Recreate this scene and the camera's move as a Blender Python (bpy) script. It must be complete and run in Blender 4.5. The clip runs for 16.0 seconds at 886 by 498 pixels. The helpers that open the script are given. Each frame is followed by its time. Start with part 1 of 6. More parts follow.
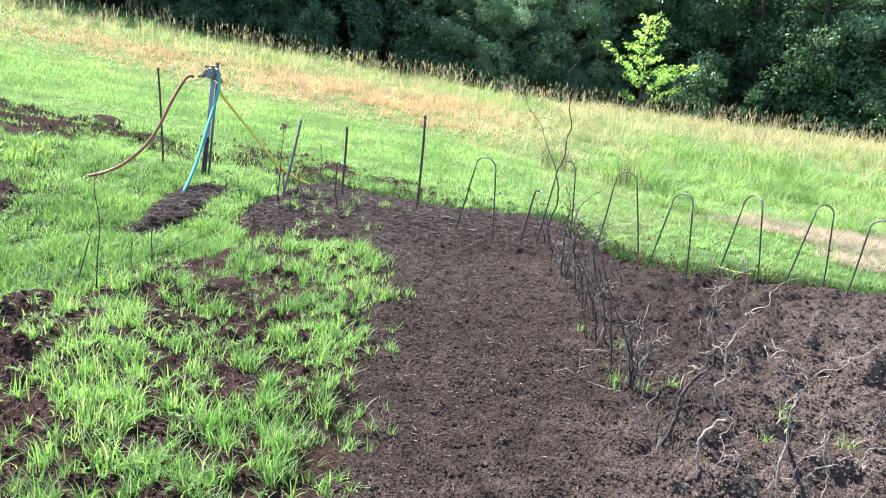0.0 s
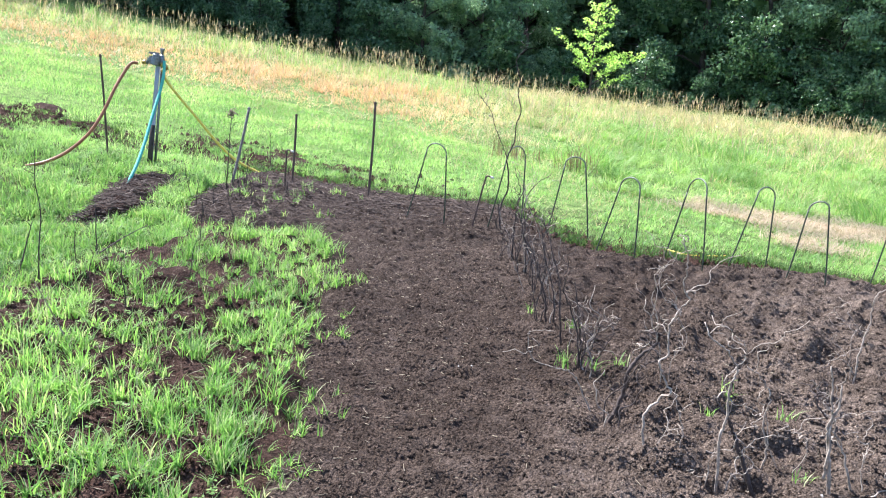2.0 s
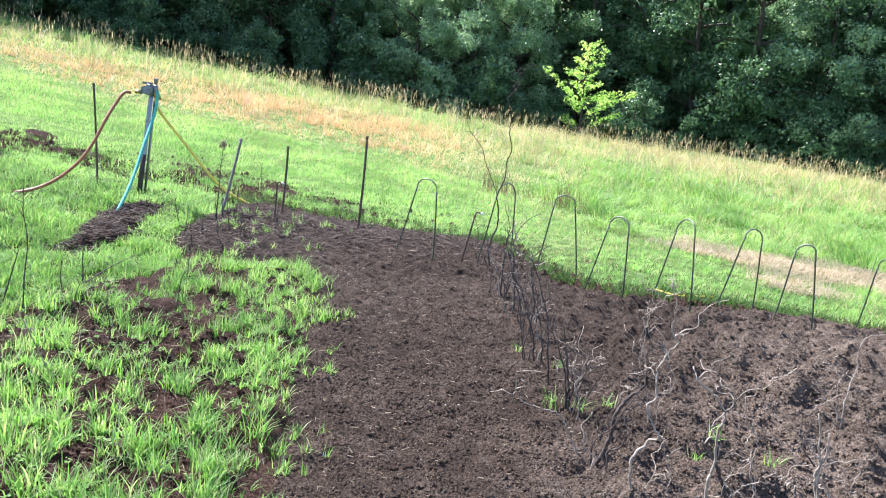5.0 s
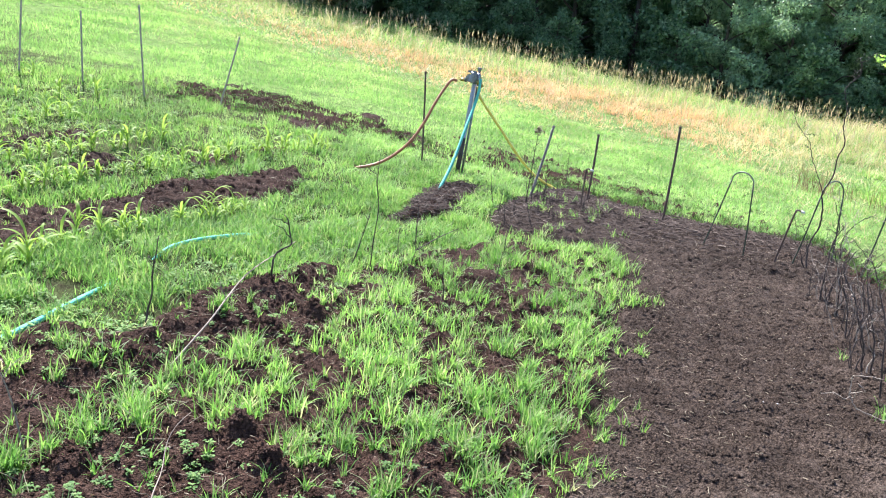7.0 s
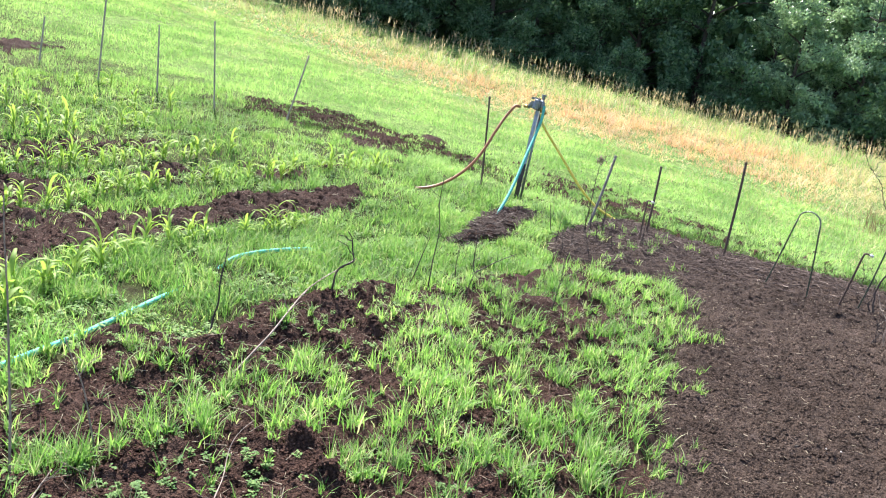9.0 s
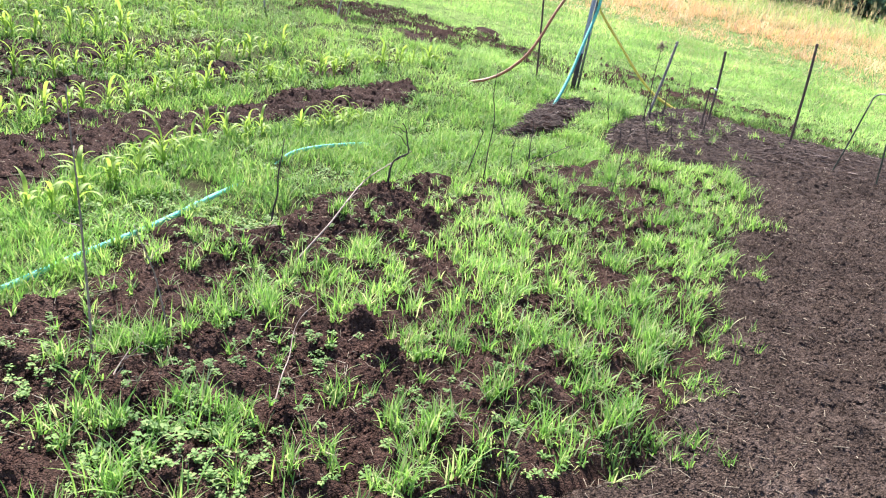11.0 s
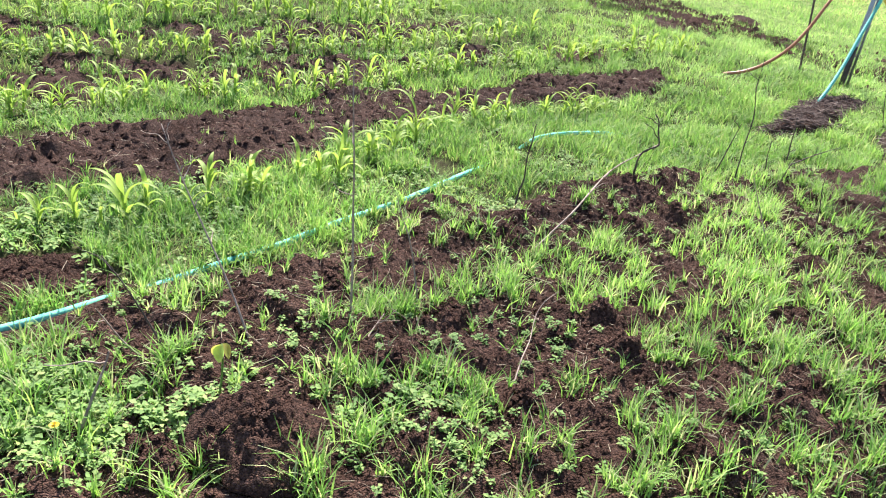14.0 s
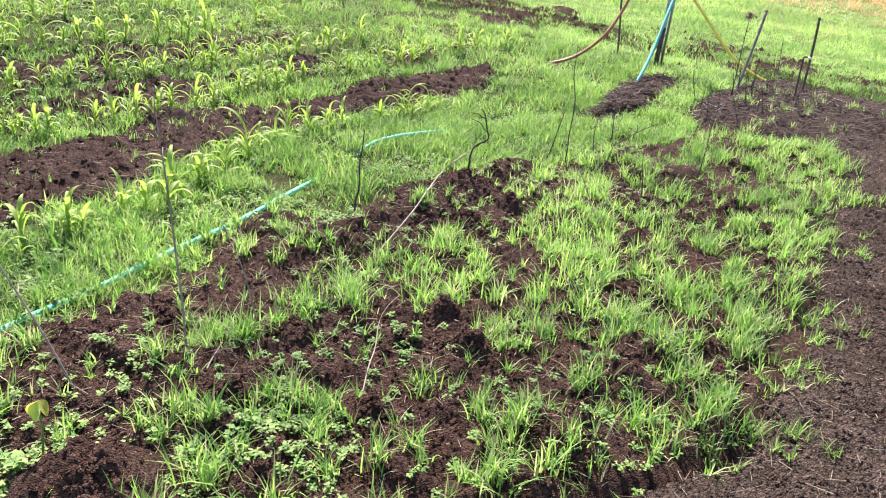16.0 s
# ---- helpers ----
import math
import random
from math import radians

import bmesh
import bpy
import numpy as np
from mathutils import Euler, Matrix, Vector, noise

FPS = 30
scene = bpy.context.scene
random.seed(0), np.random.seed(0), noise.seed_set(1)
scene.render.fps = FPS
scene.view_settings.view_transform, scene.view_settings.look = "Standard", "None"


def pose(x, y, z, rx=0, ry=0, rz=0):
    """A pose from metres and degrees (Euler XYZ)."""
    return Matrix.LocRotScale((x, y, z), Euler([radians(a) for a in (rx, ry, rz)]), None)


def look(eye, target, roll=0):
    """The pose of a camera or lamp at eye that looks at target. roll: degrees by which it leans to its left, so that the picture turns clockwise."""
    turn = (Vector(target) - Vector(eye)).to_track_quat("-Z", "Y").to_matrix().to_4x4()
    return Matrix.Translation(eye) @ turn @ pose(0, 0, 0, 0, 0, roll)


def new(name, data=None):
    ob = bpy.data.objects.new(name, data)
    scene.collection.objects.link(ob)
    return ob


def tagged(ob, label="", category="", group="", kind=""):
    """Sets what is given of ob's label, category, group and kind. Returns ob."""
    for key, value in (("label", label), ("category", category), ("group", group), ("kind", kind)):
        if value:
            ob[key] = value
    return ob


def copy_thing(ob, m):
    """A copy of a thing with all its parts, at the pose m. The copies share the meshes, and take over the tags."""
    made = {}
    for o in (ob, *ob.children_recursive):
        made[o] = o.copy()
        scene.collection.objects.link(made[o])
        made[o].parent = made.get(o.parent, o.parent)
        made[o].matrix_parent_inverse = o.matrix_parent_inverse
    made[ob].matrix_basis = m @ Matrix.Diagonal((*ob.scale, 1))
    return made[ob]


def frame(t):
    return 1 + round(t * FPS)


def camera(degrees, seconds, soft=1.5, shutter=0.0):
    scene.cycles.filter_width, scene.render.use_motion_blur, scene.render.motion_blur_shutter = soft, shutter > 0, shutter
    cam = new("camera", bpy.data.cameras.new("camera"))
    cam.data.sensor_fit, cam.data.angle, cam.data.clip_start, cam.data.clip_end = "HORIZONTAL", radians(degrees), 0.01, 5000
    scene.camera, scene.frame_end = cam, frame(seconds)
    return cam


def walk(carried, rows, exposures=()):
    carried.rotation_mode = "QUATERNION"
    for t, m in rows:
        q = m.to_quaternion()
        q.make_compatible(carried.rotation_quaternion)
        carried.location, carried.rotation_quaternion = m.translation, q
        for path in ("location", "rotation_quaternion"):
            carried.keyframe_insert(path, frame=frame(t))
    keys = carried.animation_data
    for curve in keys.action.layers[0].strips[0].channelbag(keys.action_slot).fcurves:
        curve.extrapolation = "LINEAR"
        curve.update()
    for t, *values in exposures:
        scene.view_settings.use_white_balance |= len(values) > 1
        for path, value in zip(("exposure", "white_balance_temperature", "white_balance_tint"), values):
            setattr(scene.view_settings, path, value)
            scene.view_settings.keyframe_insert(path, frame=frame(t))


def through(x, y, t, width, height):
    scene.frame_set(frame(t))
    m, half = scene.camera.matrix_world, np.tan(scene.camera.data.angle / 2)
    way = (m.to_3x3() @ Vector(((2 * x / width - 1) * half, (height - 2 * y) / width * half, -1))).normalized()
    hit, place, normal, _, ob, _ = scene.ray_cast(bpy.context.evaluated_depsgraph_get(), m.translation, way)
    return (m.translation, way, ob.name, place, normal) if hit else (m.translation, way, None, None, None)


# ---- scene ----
# ---- the camera and its walk ----
cam = camera(58.4, 16.0, 1.1)
PATH = [
    (0, (0.887, 0.431, 1.53), (0.449, 2.339, 1.117), 5.6),
    (0.5, (0.884, 0.426, 1.526), (0.432, 2.329, 1.111), 5.5),
    (1, (0.892, 0.418, 1.53), (0.439, 2.32, 1.111), 5.0),
    (1.5, (0.871, 0.416, 1.518), (0.437, 2.321, 1.09), 5.4),
    (2, (0.92, 0.417, 1.516), (0.597, 2.343, 1.085), 5.5),
    (2.5, (0.93, 0.426, 1.532), (0.682, 2.369, 1.131), 5.5),
    (3, (0.931, 0.421, 1.537), (0.669, 2.372, 1.182), 6.0),
    (5.5, (0.898, 0.423, 1.538), (0.557, 2.362, 1.188), 7.3),
    (6, (0.858, 0.38, 1.517), (0.3, 2.261, 1.131), 7.2),
    (6.5, (0.773, 0.247, 1.477), (-0.107, 1.988, 1.038), 6.4),
    (7, (0.771, 0.181, 1.495), (-0.18, 1.88, 1.041), 7.2),
    (7.5, (0.792, 0.23, 1.494), (0.004, 2.022, 1.084), 8.7),
    (8, (0.786, 0.216, 1.501), (-0.005, 2.011, 1.111), 9.5),
    (8.5, (0.752, 0.16, 1.49), (-0.201, 1.873, 1.092), 9.6),
    (9, (0.735, 0.128, 1.496), (-0.336, 1.766, 1.079), 9.4),
    (9.2, (0.725, 0.13, 1.492), (-0.366, 1.751, 1.063), 9.2),
    (11.5, (0.761, 0.102, 1.438), (-0.386, 1.571, 0.713), 7.8),
    (12, (0.701, 0.039, 1.439), (-0.672, 1.311, 0.734), 8.6),
    (12.5, (0.668, -0.005, 1.426), (-0.841, 1.076, 0.681), 10.7),
    (13, (0.65, -0.019, 1.434), (-0.921, 0.964, 0.681), 10.3),
    (13.5, (0.656, 0.006, 1.43), (-0.895, 1.015, 0.671), 8.2),
    (14, (0.676, 0.044, 1.431), (-0.793, 1.16, 0.659), 7.1),
    (14.5, (0.674, 0.067, 1.435), (-0.728, 1.268, 0.666), 6.5),
    (15, (0.684, 0.07, 1.436), (-0.704, 1.298, 0.683), 6.1),
    (15.5, (0.698, 0.114, 1.443), (-0.641, 1.411, 0.72), 4.8),
    (16, (0.734, 0.143, 1.447), (-0.522, 1.516, 0.716), 3.9),
]
BALANCE = [(0.0, 1.71, 5810, 14), (3.2, 1.71, 5830, 15), (5.5, 1.71, 5830, 14), (8.0, 1.71, 6110, 15), (9.2, 1.71, 6230, 16), (11.4, 1.71, 6250, 20), (13.0, 1.66, 6400, 18), (16.0, 1.68, 6580, 22)]
walk(cam, [(t, look(eye, target, roll)) for t, eye, target, roll in PATH], BALANCE)

# ---- daylight ----
SUN_AZ, SUN_EL = -58.0, 48.0
world = bpy.data.worlds.new("sky")
scene.world = world
world.use_nodes = True
wn = world.node_tree.nodes
sky = wn.new("ShaderNodeTexSky")
sky.sky_type, sky.sun_disc = "NISHITA", False
sky.sun_elevation, sky.sun_rotation = radians(SUN_EL), radians(SUN_AZ)
world.node_tree.links.new(sky.outputs[0], wn["Background"].inputs[0])
wn["Background"].inputs[1].default_value = 0.086
sun = new("sun", bpy.data.lights.new("sun", "SUN"))
sun.data.energy, sun.data.angle, sun.data.color = 5.0, radians(0.6), (1.0, 0.95, 0.87)
a, e = radians(SUN_AZ), radians(SUN_EL)
sun.matrix_world = look((math.sin(a) * math.cos(e) * 60, math.cos(a) * math.cos(e) * 60, math.sin(e) * 60), (0, 0, 0))


# ---- materials ----
def node_mat(name):
    m = bpy.data.materials.new(name)
    m.use_nodes = True
    nt = m.node_tree
    return m, nt, nt.nodes["Principled BSDF"]


def rgb(c):
    return (c[0], c[1], c[2], 1.0)


def add_noise(nt, scale, detail=4.0, rough=0.55, kind="Object"):
    tc = nt.nodes.new("ShaderNodeTexCoord")
    n = nt.nodes.new("ShaderNodeTexNoise")
    n.inputs["Scale"].default_value, n.inputs["Detail"].default_value, n.inputs["Roughness"].default_value = scale, detail, rough
    nt.links.new(tc.outputs[kind], n.inputs["Vector"])
    return n


def ramp(nt, fac, stops):
    r = nt.nodes.new("ShaderNodeValToRGB")
    el = r.color_ramp.elements
    while len(el) < len(stops):
        el.new(0.5)
    for k, (p, c) in enumerate(stops):
        el[k].position, el[k].color = p, rgb(c)
    nt.links.new(fac, r.inputs[0])
    return r


def mixed(nt, fac, a, b, mode="MIX"):
    m = nt.nodes.new("ShaderNodeMix")
    m.data_type, m.blend_type = "RGBA", mode
    for sock, v in ((m.inputs[0], fac), (m.inputs[6], a), (m.inputs[7], b)):
        if hasattr(v, "links"):
            nt.links.new(v, sock)
        elif isinstance(v, float):
            sock.default_value = v
        else:
            sock.default_value = rgb(v)
    return m.outputs[2]


def bumped(nt, bsdf, height, strength, dist):
    b = nt.nodes.new("ShaderNodeBump")
    b.inputs["Strength"].default_value, b.inputs["Distance"].default_value, b.invert = abs(strength), dist, strength < 0
    nt.links.new(height, b.inputs["Height"])
    nt.links.new(b.outputs[0], bsdf.inputs["Normal"])


def plain(name, c1, c2, scale=30.0, rough=0.6, metal=0.0, bump=0.3, dist=0.002):
    """Two tones at two scales, with fine relief."""
    m, nt, p = node_mat(name)
    n1, n2 = add_noise(nt, scale), add_noise(nt, scale * 7.3, 5.0)
    r = ramp(nt, n1.outputs[0], [(0.32, c1), (0.68, c2)])
    f = ramp(nt, n2.outputs[0], [(0.3, (0.72, 0.72, 0.72)), (0.7, (1.15, 1.15, 1.15))])
    nt.links.new(mixed(nt, 1.0, r.outputs[0], f.outputs[0], "MULTIPLY"), p.inputs["Base Color"])
    p.inputs["Roughness"].default_value, p.inputs["Metallic"].default_value = rough, metal
    bumped(nt, p, n2.outputs[0], bump, dist)
    return m


def leafy(name, tones, through=0.4, gloss=0.6, glow=1.25):
    """Blades and leaves: a tone for each island, with light that passes through."""
    m, nt, p = node_mat(name)
    geo = nt.nodes.new("ShaderNodeNewGeometry")
    r = ramp(nt, geo.outputs["Random Per Island"], [(k / max(1, len(tones) - 1), c) for k, c in enumerate(tones)])
    n = add_noise(nt, 0.9, 3.0)
    f = ramp(nt, n.outputs[0], [(0.40, (0.74, 0.78, 0.72)), (0.60, (1.22, 1.14, 1.12))])
    col = mixed(nt, 1.0, r.outputs[0], f.outputs[0], "MULTIPLY")
    nt.links.new(col, p.inputs["Base Color"])
    p.inputs["Roughness"].default_value = gloss
    p.inputs["Specular IOR Level"].default_value = 0.3
    tr = nt.nodes.new("ShaderNodeBsdfTranslucent")
    nt.links.new(mixed(nt, 1.0, col, (glow, glow, 0.78 * glow), "MULTIPLY"), tr.inputs[0])
    mx = nt.nodes.new("ShaderNodeMixShader")
    mx.inputs[0].default_value = through
    nt.links.new(p.outputs[0], mx.inputs[1])
    nt.links.new(tr.outputs[0], mx.inputs[2])
    nt.links.new(mx.outputs[0], nt.nodes["Material Output"].inputs[0])
    return m


def soil_mat(name, dark, mid, pale, dry=None):
    """Crumbly earth: damp and dry patches, a tone for each crumb, and crevice shade painted between crumbs."""
    m, nt, p = node_mat(name)
    big, mid_n = add_noise(nt, 1.1, 4.0), add_noise(nt, 9.0, 3.0, 0.5)
    tc = nt.nodes.new("ShaderNodeTexCoord")
    cells = []
    for scale in (75.0, 200.0):
        vor = nt.nodes.new("ShaderNodeTexVoronoi")
        vor.inputs["Scale"].default_value = scale
        nt.links.new(tc.outputs["Object"], vor.inputs["Vector"])
        cells.append(vor)
    base = ramp(nt, mid_n.outputs[0], [(0.15, dark), (0.5, mid), (0.85, pale)])
    damp = ramp(nt, big.outputs[0], [(0.36, (0.84, 0.82, 0.81)), (0.64, (1.18, 1.17, 1.17))])
    c = mixed(nt, 1.0, base.outputs[0], damp.outputs[0], "MULTIPLY")
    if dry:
        # the trodden side of the bed is toned paler past a noisy edge towards +x
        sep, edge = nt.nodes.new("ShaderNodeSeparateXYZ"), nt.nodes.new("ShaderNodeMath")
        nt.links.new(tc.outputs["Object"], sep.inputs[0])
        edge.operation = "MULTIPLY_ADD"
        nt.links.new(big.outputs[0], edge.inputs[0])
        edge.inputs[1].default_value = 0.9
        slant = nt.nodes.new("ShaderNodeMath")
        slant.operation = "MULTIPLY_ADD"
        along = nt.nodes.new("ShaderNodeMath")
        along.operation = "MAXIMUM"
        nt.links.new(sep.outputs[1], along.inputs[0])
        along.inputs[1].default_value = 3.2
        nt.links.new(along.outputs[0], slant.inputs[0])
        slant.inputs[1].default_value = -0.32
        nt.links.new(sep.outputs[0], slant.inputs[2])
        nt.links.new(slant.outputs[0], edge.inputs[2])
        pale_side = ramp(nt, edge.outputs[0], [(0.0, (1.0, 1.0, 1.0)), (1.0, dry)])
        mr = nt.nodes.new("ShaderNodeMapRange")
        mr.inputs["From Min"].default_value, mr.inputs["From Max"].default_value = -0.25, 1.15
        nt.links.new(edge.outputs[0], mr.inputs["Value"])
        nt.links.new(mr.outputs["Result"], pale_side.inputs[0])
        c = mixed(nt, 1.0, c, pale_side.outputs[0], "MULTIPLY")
    for vor, lo, hi in ((cells[0], 0.8, 1.22), (cells[1], 0.62, 1.45)):
        bw = nt.nodes.new("ShaderNodeRGBToBW")
        nt.links.new(vor.outputs["Color"], bw.inputs[0])
        tone = ramp(nt, bw.outputs[0], [(0.2, (lo, lo, lo)), (0.8, (hi, hi, hi))])
        c = mixed(nt, 1.0, c, tone.outputs[0], "MULTIPLY")
    # shade between crumbs, put into the colour where the relief sinks
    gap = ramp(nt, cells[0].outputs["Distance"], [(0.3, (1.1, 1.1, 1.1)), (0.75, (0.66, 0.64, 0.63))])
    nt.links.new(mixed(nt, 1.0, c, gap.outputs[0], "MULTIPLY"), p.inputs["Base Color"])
    p.inputs["Roughness"].default_value, p.inputs["Diffuse Roughness"].default_value = 0.95, 0.45
    p.inputs["Specular IOR Level"].default_value = 0.12
    add = nt.nodes.new("ShaderNodeMath")
    add.operation = "ADD"
    nt.links.new(cells[0].outputs["Distance"], add.inputs[0])
    nt.links.new(cells[1].outputs["Distance"], add.inputs[1])
    bumped(nt, p, add.outputs[0], -0.9, 0.013)
    return m


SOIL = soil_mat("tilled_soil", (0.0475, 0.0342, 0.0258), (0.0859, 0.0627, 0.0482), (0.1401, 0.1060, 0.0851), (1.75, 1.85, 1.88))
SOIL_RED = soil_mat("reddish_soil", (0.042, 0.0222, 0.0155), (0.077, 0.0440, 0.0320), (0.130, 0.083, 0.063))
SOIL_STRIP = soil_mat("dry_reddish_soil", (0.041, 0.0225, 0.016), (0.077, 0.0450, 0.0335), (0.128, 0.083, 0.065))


def turf_mat():
    m, nt, p = node_mat("turf")
    big, mid_n, fine = add_noise(nt, 0.35, 4.0), add_noise(nt, 5.0, 6.0, 0.7), add_noise(nt, 60.0, 5.0, 0.7)
    green = ramp(nt, mid_n.outputs[0], [(0.36, (0.032, 0.025, 0.016)), (0.5, (0.048, 0.056, 0.022)), (0.75, (0.08, 0.11, 0.034))])
    dry = ramp(nt, mid_n.outputs[0], [(0.3, (0.05, 0.05, 0.025)), (0.7, (0.10, 0.13, 0.045))])
    pick = ramp(nt, big.outputs[0], [(0.48, (0, 0, 0)), (0.66, (1, 1, 1))])
    c = mixed(nt, pick.outputs[0], green.outputs[0], dry.outputs[0])
    # the mown lawn behind the garden has closed over the soil
    sep, at_y, edge = nt.nodes.new("ShaderNodeSeparateXYZ"), nt.nodes.new("ShaderNodeMath"), nt.nodes.new("ShaderNodeMapRange")
    nt.links.new(nt.nodes.new("ShaderNodeTexCoord").outputs["Object"], sep.inputs[0])
    at_y.operation = "MULTIPLY_ADD"
    nt.links.new(mid_n.outputs[0], at_y.inputs[0])
    at_y.inputs[1].default_value = 3.0
    nt.links.new(sep.outputs[1], at_y.inputs[2])
    nt.links.new(at_y.outputs[0], edge.inputs["Value"])
    edge.inputs["From Min"].default_value, edge.inputs["From Max"].default_value = 9.6, 12.0
    sward = ramp(nt, mid_n.outputs[0], [(0.36, (0.075, 0.11, 0.036)), (0.5, (0.145, 0.225, 0.066)), (0.66, (0.225, 0.31, 0.10))])
    c = mixed(nt, edge.outputs["Result"], c, sward.outputs[0])
    f = ramp(nt, fine.outputs[0], [(0.3, (0.6, 0.6, 0.6)), (0.7, (1.25, 1.25, 1.25))])
    nt.links.new(mixed(nt, 1.0, c, f.outputs[0], "MULTIPLY"), p.inputs["Base Color"])
    p.inputs["Roughness"].default_value, p.inputs["Specular IOR Level"].default_value = 1.0, 0.05
    bumped(nt, p, fine.outputs[0], 0.8, 0.03)
    return m


TURF = turf_mat()
GRASS = leafy("grass_blade", [(0.097, 0.225, 0.047), (0.164, 0.358, 0.078), (0.231, 0.418, 0.104), (0.128, 0.288, 0.061), (0.361, 0.432, 0.186), (0.183, 0.363, 0.083)], 0.45)
TUFT = leafy("tuft_blade", [(0.097, 0.232, 0.054), (0.220, 0.445, 0.096), (0.315, 0.528, 0.137), (0.134, 0.319, 0.069), (0.450, 0.474, 0.289), (0.249, 0.478, 0.109)], 0.45)
LAWN = leafy("lawn_blade", [(0.171, 0.341, 0.087), (0.237, 0.447, 0.125), (0.293, 0.494, 0.165), (0.200, 0.386, 0.101), (0.404, 0.490, 0.238), (0.261, 0.459, 0.144)], 0.45)
DARK_GRASS = leafy("dark_grass_blade", [(0.045, 0.094, 0.026), (0.083, 0.161, 0.041), (0.112, 0.203, 0.056)], 0.4)
WEED = leafy("weed_leaf", [(0.080, 0.171, 0.043), (0.132, 0.264, 0.068), (0.189, 0.332, 0.095), (0.274, 0.366, 0.124)], 0.35, 0.7)
CORN = leafy("maize_leaf", [(0.162, 0.312, 0.060), (0.231, 0.416, 0.080), (0.347, 0.485, 0.110), (0.451, 0.497, 0.140)], 0.45)
TALL = leafy("tall_grass_blade", [(0.170, 0.310, 0.084), (0.260, 0.440, 0.121), (0.350, 0.530, 0.168), (0.205, 0.370, 0.100), (0.440, 0.530, 0.257)], 0.4)
DRY = leafy("dry_grass_blade", [(0.470, 0.398, 0.228), (0.550, 0.468, 0.290), (0.590, 0.508, 0.330), (0.425, 0.440, 0.200), (0.540, 0.425, 0.280)], 0.35)
LITTER = leafy("straw_litter", [(0.336, 0.272, 0.195), (0.448, 0.368, 0.273), (0.496, 0.416, 0.320), (0.360, 0.320, 0.195)], 0.3, 0.7)
PINK = leafy("reddish_grass_blade", [(0.560, 0.310, 0.195), (0.640, 0.395, 0.250), (0.660, 0.450, 0.285), (0.580, 0.365, 0.205)], 0.35)
SEED = leafy("seed_head", [(0.44, 0.36, 0.25), (0.60, 0.52, 0.36), (0.52, 0.40, 0.29)], 0.3, 0.7)
SEED_BROWN = leafy("brown_weed_stalk", [(0.16, 0.11, 0.07), (0.26, 0.19, 0.12), (0.34, 0.27, 0.16)], 0.2, 0.8)
LEAF = leafy("tree_leaf", [(0.038, 0.091, 0.046), (0.103, 0.201, 0.100), (0.220, 0.338, 0.198), (0.065, 0.146, 0.073)], 0.3, 0.33)
LEAF_BLUE = leafy("grey_green_leaf", [(0.194, 0.334, 0.193), (0.353, 0.505, 0.312), (0.154, 0.262, 0.159)], 0.3, 0.35)
LEAF_YOUNG = leafy("young_leaf", [(0.396, 0.616, 0.161), (0.446, 0.669, 0.198), (0.490, 0.686, 0.236)], 0.6, 0.45, 1.35)
YELLOW_LEAF = leafy("yellowing_leaf", [(0.34, 0.36, 0.08), (0.44, 0.42, 0.14)], 0.45)
PETAL = leafy("yellow_petal", [(0.75, 0.55, 0.03), (0.8, 0.62, 0.05)], 0.3)
BARK = plain("dark_bark", (0.035, 0.026, 0.023), (0.10, 0.075, 0.065), 18.0, 0.85)
BARK_PALE = plain("pale_bark", (0.20, 0.160, 0.125), (0.50, 0.425, 0.35), 22.0, 0.75)
TRUNK = plain("trunk_bark", (0.04, 0.032, 0.025), (0.1, 0.08, 0.065), 3.0, 0.9, 0.0, 0.8, 0.05)
MULCH = plain("dark_mulch", (0.040, 0.027, 0.021), (0.115, 0.080, 0.064), 60.0, 0.9)
STRAW = plain("straw", (0.210, 0.165, 0.105), (0.375, 0.315, 0.225), 40.0, 0.8)
RUST = plain("rusty_steel", (0.080, 0.057, 0.049), (0.176, 0.120, 0.102), 60.0, 0.7, 0.4)
GREEN_STEEL = plain("green_coated_steel", (0.03, 0.045, 0.03), (0.07, 0.085, 0.06), 40.0, 0.5, 0.2)
PALE_STEEL = plain("highlit_green_steel", (0.10, 0.12, 0.09), (0.24, 0.26, 0.21), 40.0, 0.4, 0.3)
PALE_WOOD = plain("pale_weathered_wood", (0.30, 0.25, 0.22), (0.50, 0.43, 0.38), 25.0, 0.85)
TWIG = plain("dry_twig_bark", (0.17, 0.13, 0.105), (0.42, 0.34, 0.27), 24.0, 0.8)
GREY_WOOD = plain("weathered_wood", (0.13, 0.11, 0.10), (0.3, 0.27, 0.25), 25.0, 0.85)
POST_BLUE = plain("grey_blue_paint", (0.36, 0.38, 0.48), (0.50, 0.52, 0.62), 20.0, 0.5)
BRASS = plain("brass", (0.45, 0.3, 0.1), (0.6, 0.42, 0.16), 50.0, 0.35, 1.0)
CAST = plain("galvanised_metal", (0.16, 0.17, 0.18), (0.32, 0.34, 0.36), 50.0, 0.45, 0.8)
RED_HOSE = plain("red_rubber", (0.30, 0.11, 0.05), (0.43, 0.17, 0.08), 30.0, 0.45)
TEAL_HOSE = plain("teal_hose_vinyl", (0.08, 0.49, 0.39), (0.15, 0.60, 0.48), 16.0, 0.7)
YELLOW_HOSE = plain("yellow_hose_vinyl", (0.82, 0.62, 0.08), (0.92, 0.75, 0.16), 16.0, 0.45)
WHITE_TIP = plain("white_plastic", (0.6, 0.6, 0.58), (0.75, 0.75, 0.72), 30.0, 0.4)
STONE = plain("pale_stone", (0.18, 0.165, 0.15), (0.34, 0.32, 0.30), 60.0, 0.8)


